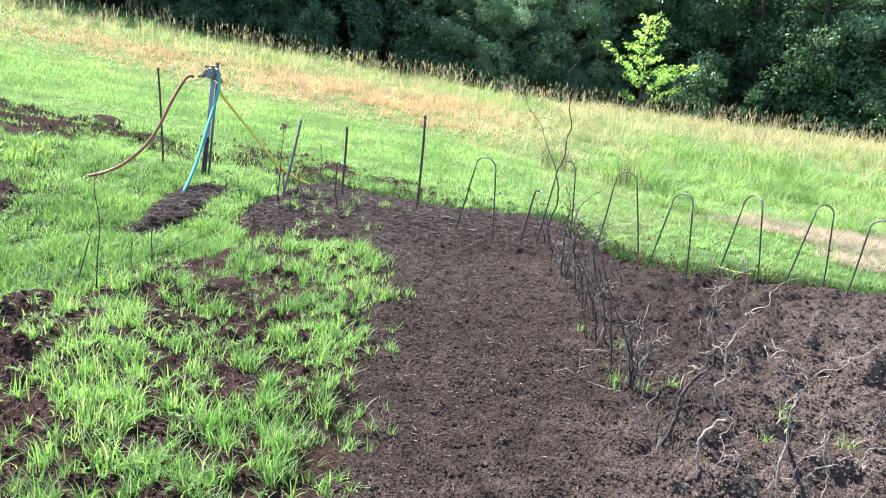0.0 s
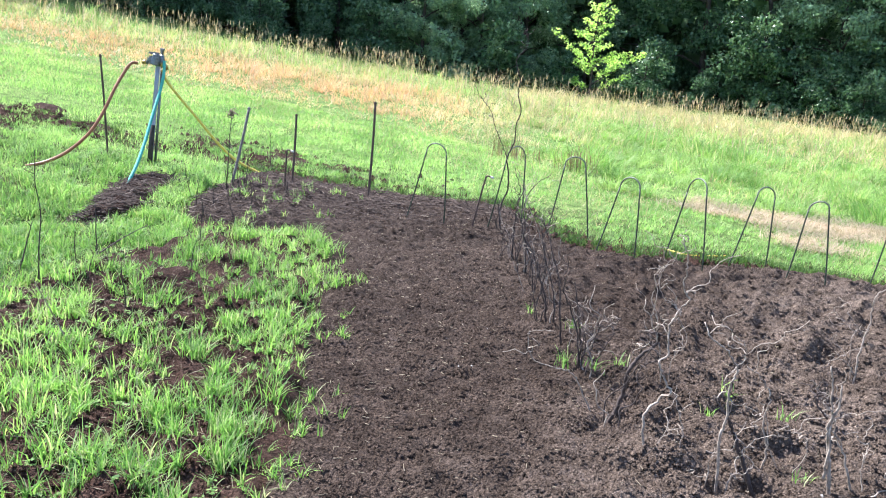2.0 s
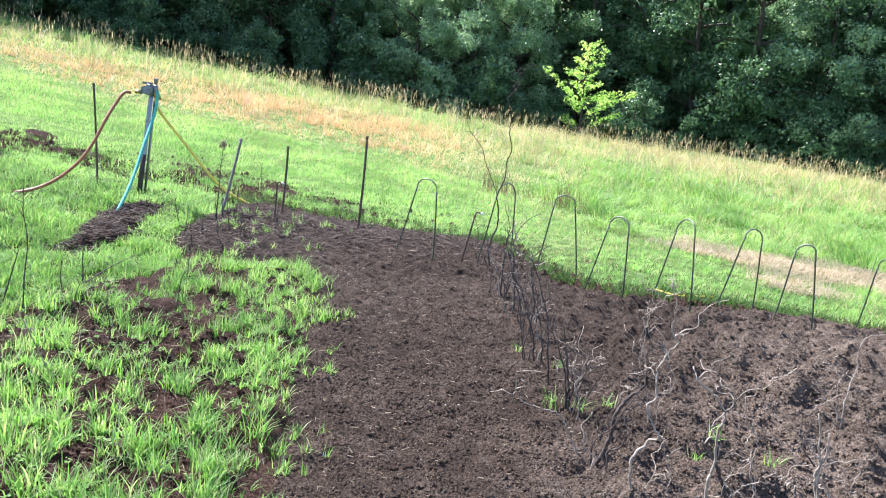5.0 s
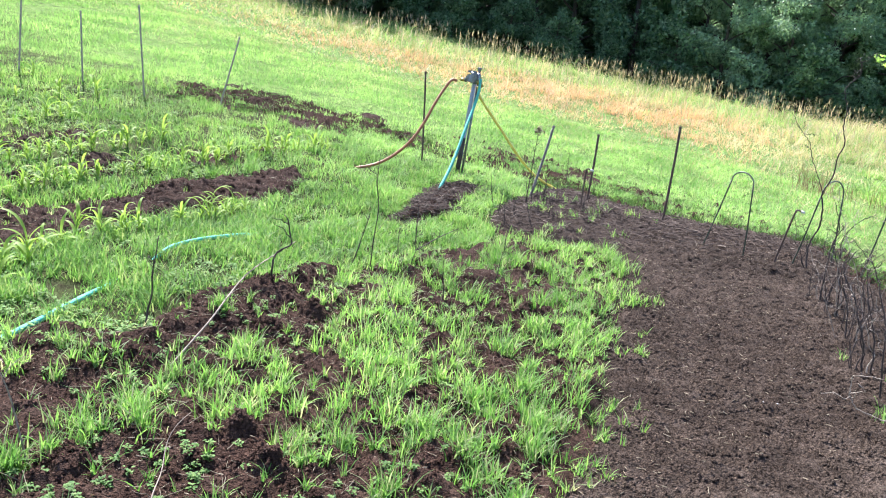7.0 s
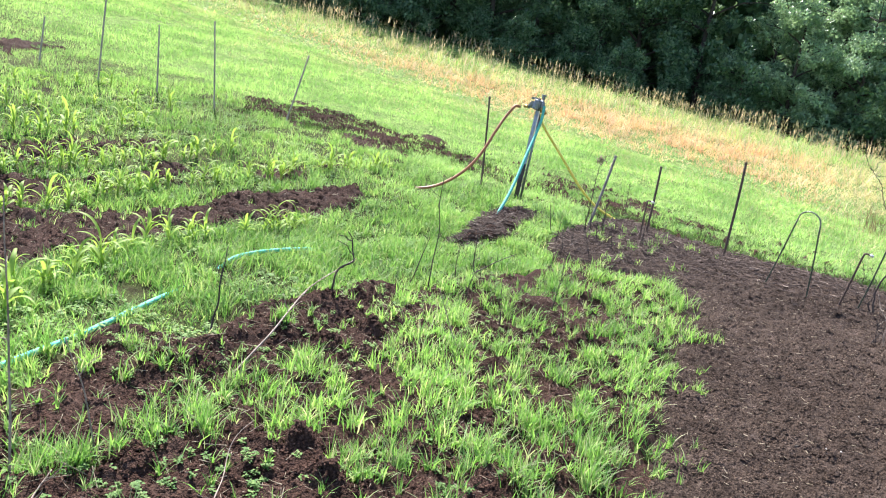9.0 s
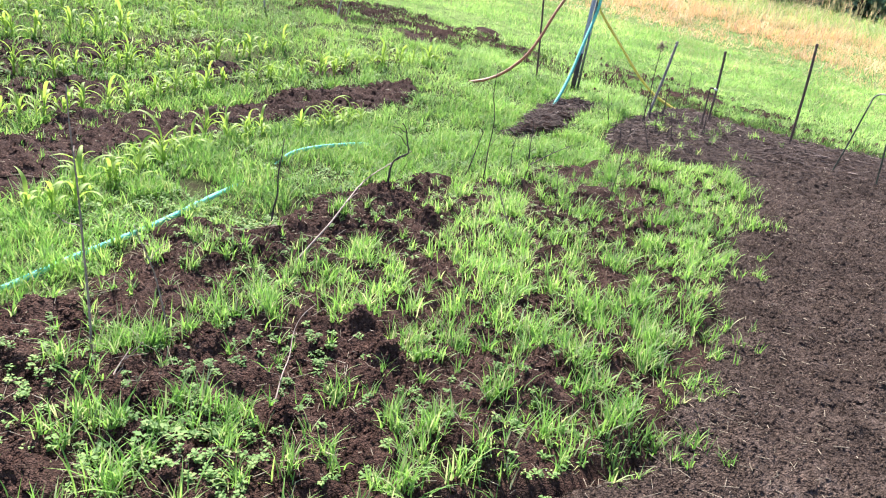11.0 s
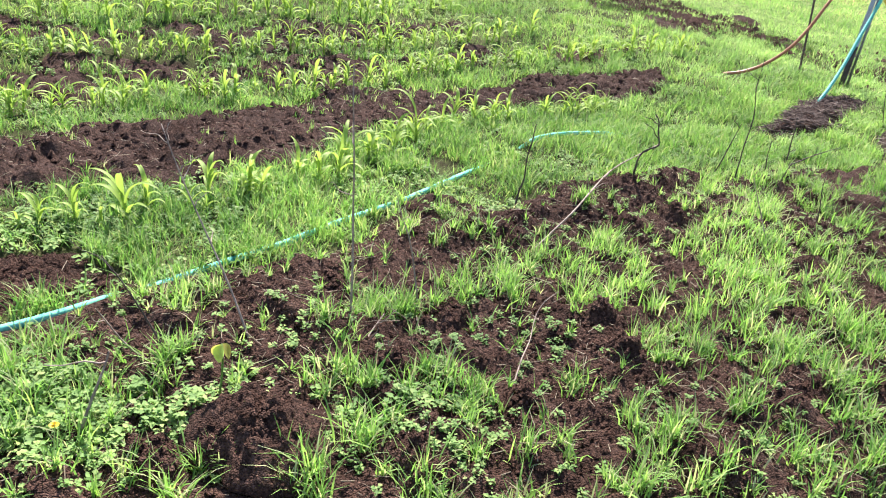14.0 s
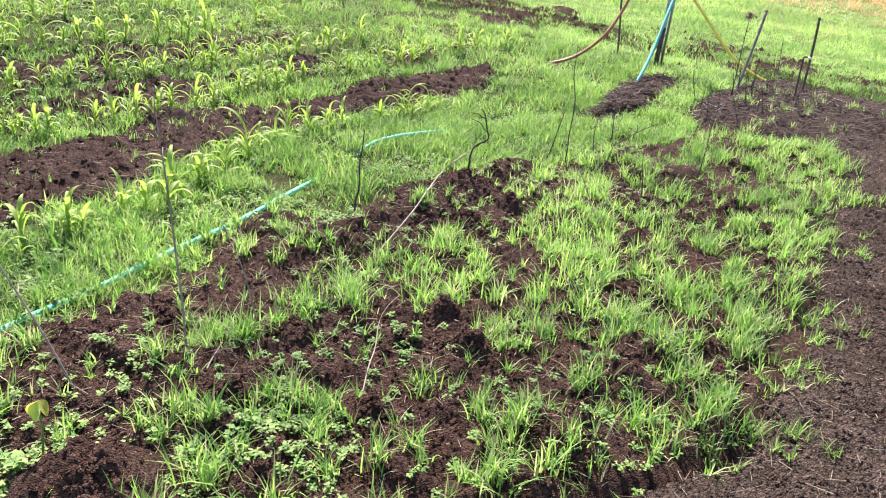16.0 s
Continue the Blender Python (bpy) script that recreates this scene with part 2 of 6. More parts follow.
# ---- mesh helpers ----
def vnoise(x, y, seed):
    """Smooth value noise on a repeating lattice."""
    tab = np.random.RandomState(seed).rand(256, 256)
    xi, yi = np.floor(x).astype(int), np.floor(y).astype(int)
    fx, fy = x - xi, y - yi
    fx, fy = fx * fx * (3 - 2 * fx), fy * fy * (3 - 2 * fy)
    a, b = tab[xi % 256, yi % 256], tab[(xi + 1) % 256, yi % 256]
    c, d = tab[xi % 256, (yi + 1) % 256], tab[(xi + 1) % 256, (yi + 1) % 256]
    return (a * (1 - fx) + b * fx) * (1 - fy) + (c * (1 - fx) + d * fx) * fy - 0.5


def fbm(x, y, scale, octaves, seed, gain=0.5):
    out, amp, f = 0.0 * x, 1.0, 1.0 / scale
    for k in range(octaves):
        out = out + amp * vnoise(x * f + 13.7 * k, y * f - 7.1 * k, seed + k)
        amp, f = amp * gain, f * 2.03
    return out


AZS = [-180, -90, -60, -40, -20, 0, 10, 20, 40, 90, 180]
RISE = [1.2, 2.4, 2.4, 1.9, 1.1, 0.5, 0.0, -0.4, -0.9, -1.0, 1.2]


def ground_z(x, y):
    """The lie of the land: a flat garden, rising to the left and behind, falling to the right."""
    x, y = np.asarray(x, float), np.asarray(y, float)
    dx, dy = x - 0.5, y - 1.5
    r, az = np.hypot(dx, dy), np.degrees(np.arctan2(dx, dy))
    rise = sum(np.interp(az + k, AZS, RISE) for k in (-9, -3, 3, 9)) / 4
    far = np.interp(az, [-180, -120, -80, -60, -40, -20, -8, 0, 8, 18, 30, 180], [0.0, 0.7, 1.3, 1.3, 0.95, 0.5, 0.3, 0.4, 0.55, 0.75, 0.8, 0.0]) * np.clip((r - 16) / 19, 0, 1.4) ** 1.3
    return far + rise * np.minimum(np.maximum(r - 6, 0) / 29, 1.6) ** 0.8 + 0.05 * fbm(x, y, 1.6, 3, 5) * np.clip((r - 3) / 4, 0, 1)


def gz(x, y):
    return float(ground_z(x, y))


def mesh_tris(name, verts, tris, material, smooth=False):
    me = bpy.data.meshes.new(name)
    v, t = np.asarray(verts, np.float32), np.asarray(tris, np.int32)
    me.vertices.add(len(v))
    me.vertices.foreach_set("co", v.ravel())
    me.loops.add(t.size)
    me.loops.foreach_set("vertex_index", t.ravel())
    me.polygons.add(len(t))
    me.polygons.foreach_set("loop_start", np.arange(0, t.size, 3, dtype=np.int32))
    if smooth:
        me.polygons.foreach_set("use_smooth", np.ones(len(t), bool))
    me.materials.append(material)
    me.update(calc_edges=True)
    return me


def part(name, me, parent=None, label="", loc=None):
    ob = new(name, me)
    ob.parent = parent
    if loc is not None:
        ob.location = loc
    return tagged(ob, label)


def thing(name, loc, label, category, group="", kind=""):
    ob = new(name)
    ob.location = loc
    ob.empty_display_size = 0.1
    return tagged(ob, label, category, group, kind)


def smooth_path(pts, per=6):
    """A Catmull-Rom line through a few points."""
    p = np.array(pts, float)
    q = np.vstack([2 * p[0] - p[1], p, 2 * p[-1] - p[-2]])
    out = []
    for k in range(1, len(q) - 2):
        for t in np.linspace(0, 1, per, endpoint=False):
            a, b, c, d = q[k - 1], q[k], q[k + 1], q[k + 2]
            out.append(0.5 * (2 * b + (c - a) * t + (2 * a - 5 * b + 4 * c - d) * t * t + (3 * b - 3 * c + d - a) * t ** 3))
    return np.vstack([out, p[-1]])


def tube(name, pts, r0, r1, material, sides=7, caps=True):
    p = np.asarray(pts, float)
    n = len(p)
    tan = np.gradient(p, axis=0)
    tan /= np.linalg.norm(tan, axis=1)[:, None] + 1e-9
    ref = np.array([0.31, 0.95, 0.05]) if abs(tan[0][2]) > 0.6 else np.array([0.0, 0.1, 1.0])
    u = np.cross(tan, ref)
    u /= np.linalg.norm(u, axis=1)[:, None] + 1e-9
    w = np.cross(tan, u)
    ang = np.linspace(0, 2 * np.pi, sides, endpoint=False)
    rad = np.linspace(r0, r1, n)[:, None, None]
    ring = p[:, None, :] + rad * (np.cos(ang)[None, :, None] * u[:, None, :] + np.sin(ang)[None, :, None] * w[:, None, :])
    v = np.vstack([ring.reshape(-1, 3), p[:1], p[-1:]])
    k, j = np.meshgrid(np.arange(n - 1), np.arange(sides), indexing="ij")
    a, b = (k * sides + j).ravel(), (k * sides + (j + 1) % sides).ravel()
    t = np.vstack([np.stack([a, b, b + sides], 1), np.stack([a, b + sides, a + sides], 1)])
    if caps:
        i = np.arange(sides)
        t = np.vstack([t, np.stack([0 * i + n * sides, (i + 1) % sides, i], 1), np.stack([0 * i + n * sides + 1, (n - 1) * sides + i, (n - 1) * sides + (i + 1) % sides], 1)])
    return mesh_tris(name, v, t, material, True)


def inside(x, y, poly):
    """Signed distance to a polygon, positive inside."""
    p = np.array(poly, float)
    q = np.roll(p, -1, axis=0)
    ins = np.zeros(np.shape(x), bool)
    best = np.full(np.shape(x), 1e9)
    for (ax, ay), (bx, by) in zip(p, q):
        cross = ((ay > y) != (by > y)) & (x < (bx - ax) * (y - ay) / (by - ay + 1e-12) + ax)
        ins ^= cross
        ex, ey = bx - ax, by - ay
        t = np.clip(((x - ax) * ex + (y - ay) * ey) / (ex * ex + ey * ey + 1e-12), 0, 1)
        best = np.minimum(best, np.hypot(x - ax - t * ex, y - ay - t * ey))
    return np.where(ins, best, -best)


# ---- the plan of the garden ----
MAIN_BED = [(-0.3, -1.0), (-0.3, 1.5), (-0.14, 2.0), (0.0, 2.4), (-0.1, 2.65), (-0.13, 3.0), (-0.22, 3.35), (-0.36, 3.8), (-0.5, 4.3), (-0.6, 4.7), (-0.78, 5.3), (-0.98, 5.8), (-1.12, 6.75), (-1.6, 7.1),
            (-1.95, 6.95), (-2.3, 6.8), (-2.6, 6.95), (-2.8, 7.45), (-2.86, 8.6), (-2.88, 8.95), (-2.6, 9.3), (-1.84, 9.28), (-1.07, 9.22), (-0.2, 9.33), (0.16, 9.3), (0.66, 8.4), (1.1, 7.88), (1.6, 7.75), (2.1, 7.95),
            (2.65, 8.0), (3.24, 8.12), (4.6, 8.2), (7.0, 8.1), (7.0, -1.0)]
WEEDY_BED = [(-1.75, -1.2), (-1.85, 0.2), (-2.02, 0.6), (-2.05, 1.0), (-2.08, 1.5), (-2.58, 2.2), (-2.55, 2.5), (-2.3, 2.6), (-2.5, 3.1), (-2.62, 3.8), (-2.5, 4.3), (-2.25, 4.5), (-2.38, 5.0), (-2.25, 5.5), (-2.15, 6.2),
             (-2.3, 6.8), (-1.95, 6.95), (-1.6, 7.05), (-1.12, 6.7), (-0.95, 5.8), (-0.75, 5.3), (-0.57, 4.7), (-0.33, 3.8), (-0.2, 3.35), (-0.1, 3.0), (-0.05, 2.65), (0.04, 2.4), (-0.1, 2.0), (-0.25, 1.5), (-0.25, -1.2)]
MOUND = [(-3.22, 6.2), (-3.36, 6.8), (-3.54, 7.4), (-3.6, 8.0), (-3.36, 8.25), (-3.2, 8.0), (-3.1, 7.7), (-2.98, 6.95), (-3.05, 6.5), (-3.07, 6.2)]
STRIP_WIDE = [(-3.3, -2.0), (-3.35, 0.4), (-3.33, 1.2), (-3.3, 1.5), (-3.4, 1.85), (-3.6, 2.3), (-3.85, 2.7), (-4.1, 3.15), (-4.25, 3.8), (-4.36, 4.75), (-4.45, 5.2), (-4.36, 6.0), (-4.48, 6.55), (-4.8, 6.7), (-4.85, 6.1),
              (-4.95, 5.3), (-4.9, 4.4), (-4.95, 3.6), (-4.85, 2.85), (-4.45, 2.35), (-4.45, 2.0), (-4.3, 1.5), (-4.24, 1.1), (-4.13, 0.5), (-4.1, -2.0)]
STRIP_MID = [(-5.0, -2.0), (-5.05, 0.7), (-4.95, 1.0), (-5.25, 1.3), (-5.3, 1.7), (-5.15, 2.1), (-5.35, 2.7), (-5.25, 3.2), (-5.55, 4.8), (-5.4, 6.2), (-5.35, 7.7), (-5.57, 8.0), (-5.66, 6.5), (-5.95, 5.1), (-5.9, 3.4),
             (-5.93, 2.5), (-5.85, 1.5), (-5.8, -2.0)]
STRIP_BACK = [(-6.3, -2.0), (-6.3, 1.0), (-6.45, 1.6), (-6.4, 2.0), (-6.1, 2.5), (-6.45, 3.3), (-6.35, 3.9), (-6.45, 5.4), (-6.9, 5.7), (-6.9, 3.4), (-6.8, 2.1), (-6.95, 1.2), (-7.2, 1.0), (-7.2, -2.0)]
STRIP_FAR = [(-9.33, 9.05), (-9.05, 9.7), (-8.4, 10.3), (-7.6, 10.5), (-6.5, 10.6), (-5.7, 10.3), (-5.5, 9.85), (-5.75, 9.1), (-6.3, 8.8), (-7.2, 9.1), (-7.9, 8.85), (-8.55, 8.4)]
PATCH_MID = [(-4.75, 10.2), (-4.3, 10.8), (-3.5, 10.75), (-2.9, 10.2), (-3.0, 9.8), (-3.5, 9.55), (-4.1, 9.45)]
PATCH_HOSE = [(-2.6, -0.8), (-2.57, 0.35), (-2.5, 0.63), (-2.36, 0.8), (-2.14, 0.69), (-2.05, 0.4), (-1.95, -0.8)]
PATCH_TOP = [(-13.4, 7.0), (-13.3, 7.8), (-12.4, 7.4), (-11.7, 6.6), (-12.4, 6.3)]
# outline, raggedness, seed, growth
SOILS = [(MAIN_BED, 0.10, 21, 0.02), (WEEDY_BED, 0.16, 41, 0.10), (MOUND, 0.16, 61, 0.05), (STRIP_WIDE, 0.26, 71, 0.06), (STRIP_MID, 0.6, 81, 0.0), (STRIP_BACK, 0.6, 91, -0.02),
         (STRIP_FAR, 1.0, 101, 0.10), (PATCH_MID, 1.3, 121, -0.14), (PATCH_HOSE, 0.3, 131, 0.07), (PATCH_TOP, 1.2, 111, -0.28)]


HOSE_LINE = [(-1.85, -0.9), (-1.92, -0.3), (-1.95, 0.1), (-1.97, 0.27), (-1.99, 0.45), (-2.08, 0.67), (-2.1, 0.79), (-2.15, 0.93), (-2.23, 1.15), (-2.32, 1.42), (-2.47, 1.77), (-2.67, 2.3), (-2.94, 2.88), (-3.27, 3.5), (-3.42, 3.9), (-3.45, 4.5), (-3.48, 5.2), (-3.47, 5.9), (-3.5, 6.4), (-3.42, 7.0), (-3.38, 7.25)]


def soil_field(x, y, k):
    poly, ragged, seed, grow = SOILS[k]
    return inside(x, y, poly) + ragged * fbm(x, y, 0.4, 3, seed) + grow


def soil_depth(x, y):
    """How far a place lies within the nearest bare soil, negative on grass."""
    return np.max([soil_field(x, y, k) for k in range(len(SOILS))], axis=0)


# ---- ground ----
def graded(lo, hi, step, far, grow=1.22):
    a = list(np.arange(lo, hi + 1e-6, step))
    s = step
    while a[-1] < far:
        s *= grow
        a.append(a[-1] + s)
    s = step
    while a[0] > -far:
        s *= grow
        a.insert(0, a[0] - s)
    return np.array(a)


def grid_tris(nx, ny):
    i, j = np.meshgrid(np.arange(nx - 1), np.arange(ny - 1), indexing="ij")
    a = (i * ny + j).ravel()
    return np.vstack([np.stack([a, a + ny, a + ny + 1], 1), np.stack([a, a + ny + 1, a + 1], 1)])


gx, gy = graded(-14, 7, 0.14, 900), graded(-3, 16, 0.14, 900)
X, Y = np.meshgrid(gx, gy, indexing="ij")
dip = -0.06 * np.clip(soil_depth(X, Y) / 0.15, 0, 1)
tagged(new("ground", mesh_tris("ground", np.stack([X, Y, ground_z(X, Y) + dip], -1).reshape(-1, 3), grid_tris(len(gx), len(gy)), TURF, True)),
       "rough grassy ground of a sloping garden and meadow", "ground", "", "structure")


def steps(lo, hi, coarse, fine=None, f0=0.0, f1=0.0):
    """Grid lines, closer together where the walk passes near."""
    if fine is None:
        return np.arange(lo, hi, coarse)
    return np.unique(np.round(np.r_[np.arange(lo, f0, coarse), np.arange(f0, f1, fine), np.arange(f1, hi, coarse)], 4))


def soil_patch(name, label, k, step, lumps, crown, material, pits=0, near=None, tread=0.0):
    """A patch of bare earth with clods and hollows, its rim sunk into the turf."""
    poly, seed = SOILS[k][0], SOILS[k][2]
    p = np.array(poly)
    (x0, y0), (x1, y1) = p.min(0) - 0.3, p.max(0) + 0.3
    xs = steps(x0, x1, step, *(near[0] if near else ()))
    ys = steps(y0, y1, step, *(near[1] if near else ()))
    X, Y = np.meshgrid(xs, ys, indexing="ij")
    d = soil_field(X, Y, k)
    m = np.clip((d + 0.03) / 0.16, 0, 1)
    h = lumps * (1.0 * fbm(X, Y, 0.5, 2, seed + 3) + 1.5 * np.abs(fbm(X, Y, 0.24, 3, seed + 7, 0.6))) + (0.5 if k == 0 else 1.0) * (0.008 + 0.20 * lumps) * fbm(X, Y, 0.085, 2, seed + 11, 0.7)
    h += (0.4 if k == 0 else 1.0) * (0.010 + 0.10 * lumps) * np.abs(fbm(X, Y, 0.036, 2, seed + 15, 0.6))
    if k == 0:
        h *= 0.66 + 0.5 * np.clip((X - 0.7) / 0.8, 0, 1)
    rs = np.random.RandomState(seed)
    for _ in range(pits):
        cx, cy, rr = rs.uniform(x0, x1), rs.uniform(y0, y1), rs.uniform(0.07, 0.16)
        i0, i1, j0, j1 = *np.searchsorted(xs, (cx - 4 * rr, cx + 4 * rr)), *np.searchsorted(ys, (cy - 4 * rr, cy + 4 * rr))
        q = np.hypot((X[i0:i1, j0:j1] - cx) * rs.uniform(0.7, 1.3), Y[i0:i1, j0:j1] - cy) / rr
        h[i0:i1, j0:j1] += (0.036 if cx > 1.1 else 0.012) * rs.uniform(0.3, 1) * (-np.exp(-q * q) + 0.5 * np.exp(-((q - 1.7) ** 2) * 3))
    h += np.clip((X - 0.9) / 0.8, 0, 1) * tread * (0.5 * np.tanh(3 * np.minimum(0, fbm(X, Y, 0.3, 2, seed + 19) + 0.1)) / 3 + 0.45 * fbm(X, Y, 0.15, 2, seed + 27)) if tread else 0.0
    h = np.where(h < 0, 0.05 * np.tanh(h / 0.05), h)
    z = ground_z(X, Y) + m * (crown + h * np.clip(d / 0.35 + 0.25, 0, 1)) - 0.06 * (1 - m)
    if k in (1, 8):
        hx, hy = np.array(HOSE_LINE).T
        gap = np.abs(X - np.interp(Y, hy, hx))
        z = np.where(gap < 0.3, np.minimum(z, 0.018 + 0.35 * gap), z)
    v = np.stack([X, Y, z], -1).reshape(-1, 3)
    t = grid_tris(len(xs), len(ys))
    t = t[(d.ravel()[t] > -0.08).any(1)]
    used = np.unique(t)
    back = np.zeros(len(v), int)
    back[used] = np.arange(len(used))
    ob = new(name, mesh_tris(name, v[used], back[t], material, True))
    tagged(ob, label, "soil", "", "structure")
    return xs, ys, z, m


def sampler(data):
    xs, ys, z, m = data

    def at(x, y):
        i = np.clip(np.searchsorted(xs, x), 0, len(xs) - 1)
        j = np.clip(np.searchsorted(ys, y), 0, len(ys) - 1)
        return z[i, j], m[i, j]
    return at


NEAR_BED = ((0.013, -1.2, 3.4), (0.013, 1.9, 5.6))
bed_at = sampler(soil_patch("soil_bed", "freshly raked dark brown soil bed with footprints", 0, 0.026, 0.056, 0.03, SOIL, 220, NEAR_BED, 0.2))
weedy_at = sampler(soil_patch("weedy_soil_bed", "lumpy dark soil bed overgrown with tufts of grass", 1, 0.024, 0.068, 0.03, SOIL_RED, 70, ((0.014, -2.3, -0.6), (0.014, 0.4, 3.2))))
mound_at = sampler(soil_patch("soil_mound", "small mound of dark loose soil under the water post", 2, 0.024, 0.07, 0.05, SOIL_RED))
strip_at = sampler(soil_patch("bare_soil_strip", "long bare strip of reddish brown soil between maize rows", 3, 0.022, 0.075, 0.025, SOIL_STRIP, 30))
mid_at = sampler(soil_patch("bare_soil_strip", "patchy brown soil between maize rows", 4, 0.03, 0.06, 0.0, SOIL_STRIP))
back_at = sampler(soil_patch("bare_soil_strip", "patchy brown soil behind the maize", 5, 0.035, 0.06, 0.0, SOIL_STRIP))
far_at = sampler(soil_patch("bare_soil_strip", "broad ragged strip of dark dug soil in the lawn", 6, 0.045, 0.045, 0.0, SOIL_RED))
soil_patch("bare_soil_patch", "scattered dark soil in the lawn behind the water post", 7, 0.045, 0.03, -0.01, SOIL_RED)
hose_at = sampler(soil_patch("bare_soil_patch", "dark crumbly soil beside the teal hose", 8, 0.025, 0.08, 0.0, SOIL_RED))
soil_patch("bare_soil_patch", "small patch of bare soil in the far lawn", 9, 0.08, 0.08, 0.02, SOIL_RED)


def top_z(x, y):
    """The surface that a thing stands on."""
    z = ground_z(x, y)
    for at, poly in ((bed_at, MAIN_BED), (weedy_at, WEEDY_BED)):
        zz, mm = at(x, y)
        z = np.where((inside(np.asarray(x, float), np.asarray(y, float), poly) > 0) & (mm > 0.3), np.maximum(zz, z - 0.02), z)
    return z


def tz(x, y):
    return float(top_z(np.array([x]), np.array([y]))[0])


# ---- grass ----
def blades(name, label, category, x, y, z, h, w, bend, material, rs, droop=0.35, segs=2, lean=None):
    """Curved, tapering blades, joined into one thing."""
    n = len(x)
    az = rs.uniform(0, 2 * np.pi, n) if lean is None else lean
    face = az + np.pi / 2 + rs.normal(0, 0.5, n)
    d = np.stack([np.cos(az), np.sin(az), 0 * az], 1)
    s = np.stack([np.cos(face), np.sin(face), 0 * az], 1)
    base = np.stack([x, y, z], 1)
    h, w, bend = (np.broadcast_to(np.asarray(k, float), (n,)) for k in (h, w, bend))
    verts = []
    for k in range(segs + 1):
        t = k / segs
        mid = base + d * (h * bend * t ** 1.7)[:, None]
        mid[:, 2] += h * (t - droop * bend * t ** 2.2)
        if k < segs:
            wide = (w * (1 - 0.75 * t ** 1.5) * (0.75 if k == 0 else 1.0))[:, None] * s * 0.5
            verts += [mid - wide, mid + wide]
        else:
            verts.append(mid)
    per = 2 * segs + 1
    v = np.stack(verts, 1).reshape(-1, 3)
    one = []
    for k in range(segs - 1):
        a = 2 * k
        one += [(a, a + 1, a + 3), (a, a + 3, a + 2)]
    one.append((2 * segs - 2, 2 * segs - 1, 2 * segs))
    t = (np.array(one)[None] + (np.arange(n) * per)[:, None, None]).reshape(-1, 3)
    return tagged(new(name, mesh_tris(name, v, t, material)), label, category, "", "stuff")


def scatter(rs, n, x0, x1, y0, y1):
    return rs.uniform(x0, x1, n), rs.uniform(y0, y1, n)


rs = np.random.RandomState(3)
STRAW_PATCH = [(2.15, 11.7), (2.5, 10.9), (3.0, 10.5), (4.0, 10.5), (5.05, 10.3), (6.6, 10.4), (7.2, 11.8), (6.0, 12.7), (4.9, 12.8), (3.6, 12.2), (2.8, 12.2)]
# short dense grass on the path and round the beds
x, y = scatter(rs, 190000, -6.6, -1.0, -1.5, 9.2)
keep = (soil_depth(x, y) < 0.05 * rs.rand(len(x))) & (x > -4.6 - 0.2 * y) & (fbm(x, y, 0.2, 3, 15) > 0.0 - 0.6 * rs.rand(len(x)) ** 1.6)
x, y = x[keep], y[keep]
size, wide, bend = rs.uniform(0.04, 0.125, len(x)) * (1 + 1.7 * fbm(x, y, 0.25, 2, 17)), rs.uniform(0.004, 0.009, len(x)), rs.uniform(0.3, 1.2, len(x))
pale = rs.rand(len(x)) < np.clip((y - 4.0) / 4.0, 0, 1)
for pick, label, material in ((~pale, "short bright green grass along the garden path", GRASS), (pale, "light green grass at the far end of the path", LAWN)):
    blades("path_grass", label, "grass", x[pick], y[pick], ground_z(x[pick], y[pick]) - 0.01, size[pick], wide[pick], bend[pick], material, rs)
# weeds and grass between the maize rows
x, y = scatter(rs, 130000, -13, -2.6, -1.5, 10)
keep = (soil_depth(x, y) < 0.08 * rs.rand(len(x))) & (x < -4.6 - 0.2 * y) & (fbm(x, y, 0.25, 3, 19) > -0.06 - 0.28 * rs.rand(len(x)))
x, y = x[keep], y[keep]
size, wide, bend = rs.uniform(0.04, 0.13, len(x)) * (1 + fbm(x, y, 0.5, 2, 23)), rs.uniform(0.006, 0.011, len(x)), rs.uniform(0.2, 0.9, len(x))
pale = rs.rand(len(x)) < np.clip(np.maximum((y - 4.5) / 4.0, (-6.5 - x) / 4.0), 0, 1)
for pick, label, material in ((~pale, "green grass and weeds between maize rows", GRASS), (pale, "light green grass beyond the maize rows", LAWN)):
    blades("row_grass", label, "grass", x[pick], y[pick], ground_z(x[pick], y[pick]) - 0.01, size[pick], wide[pick], bend[pick], material, rs, 0.35, 1)
# lawn behind the garden
x, y = scatter(rs, 330000, -24, 9, 5.0, 20)
keep = inside(x, y, MAIN_BED) < -0.1 - 0.5 * np.clip(fbm(x, y, 0.4, 2, 99) + 0.28, 0, 1) * rs.rand(len(x)) ** 0.3
x, y = x[keep], y[keep]
TAN_LINE = ([-30, -16, -12, -9, -6.5, -2.3, -0.3, 1.6, 3.2, 6, 14], [17.6, 17.2, 17.0, 16.6, 16.6, 15.8, 14.0, 12.0, 11.0, 10.5, 10])
tan = np.interp(x, *TAN_LINE)
keep = (inside(x, y, STRAW_PATCH) + 1.8 * fbm(x, y, 0.7, 3, 57) < 0.9 * rs.rand(len(x))) & (soil_depth(x, y) < np.where((y > 8.6) & (x < -2.0), 0.22 * rs.rand(len(x)) ** 3, 0.05)) & (y < tan + 0.8 * rs.rand(len(x))) & (np.abs(x) < 8 + 1.3 * y) & ((y > 9.0) | (x < -12.0) | (x > -1.0))
x, y = x[keep], y[keep]
far = np.hypot(x, y)
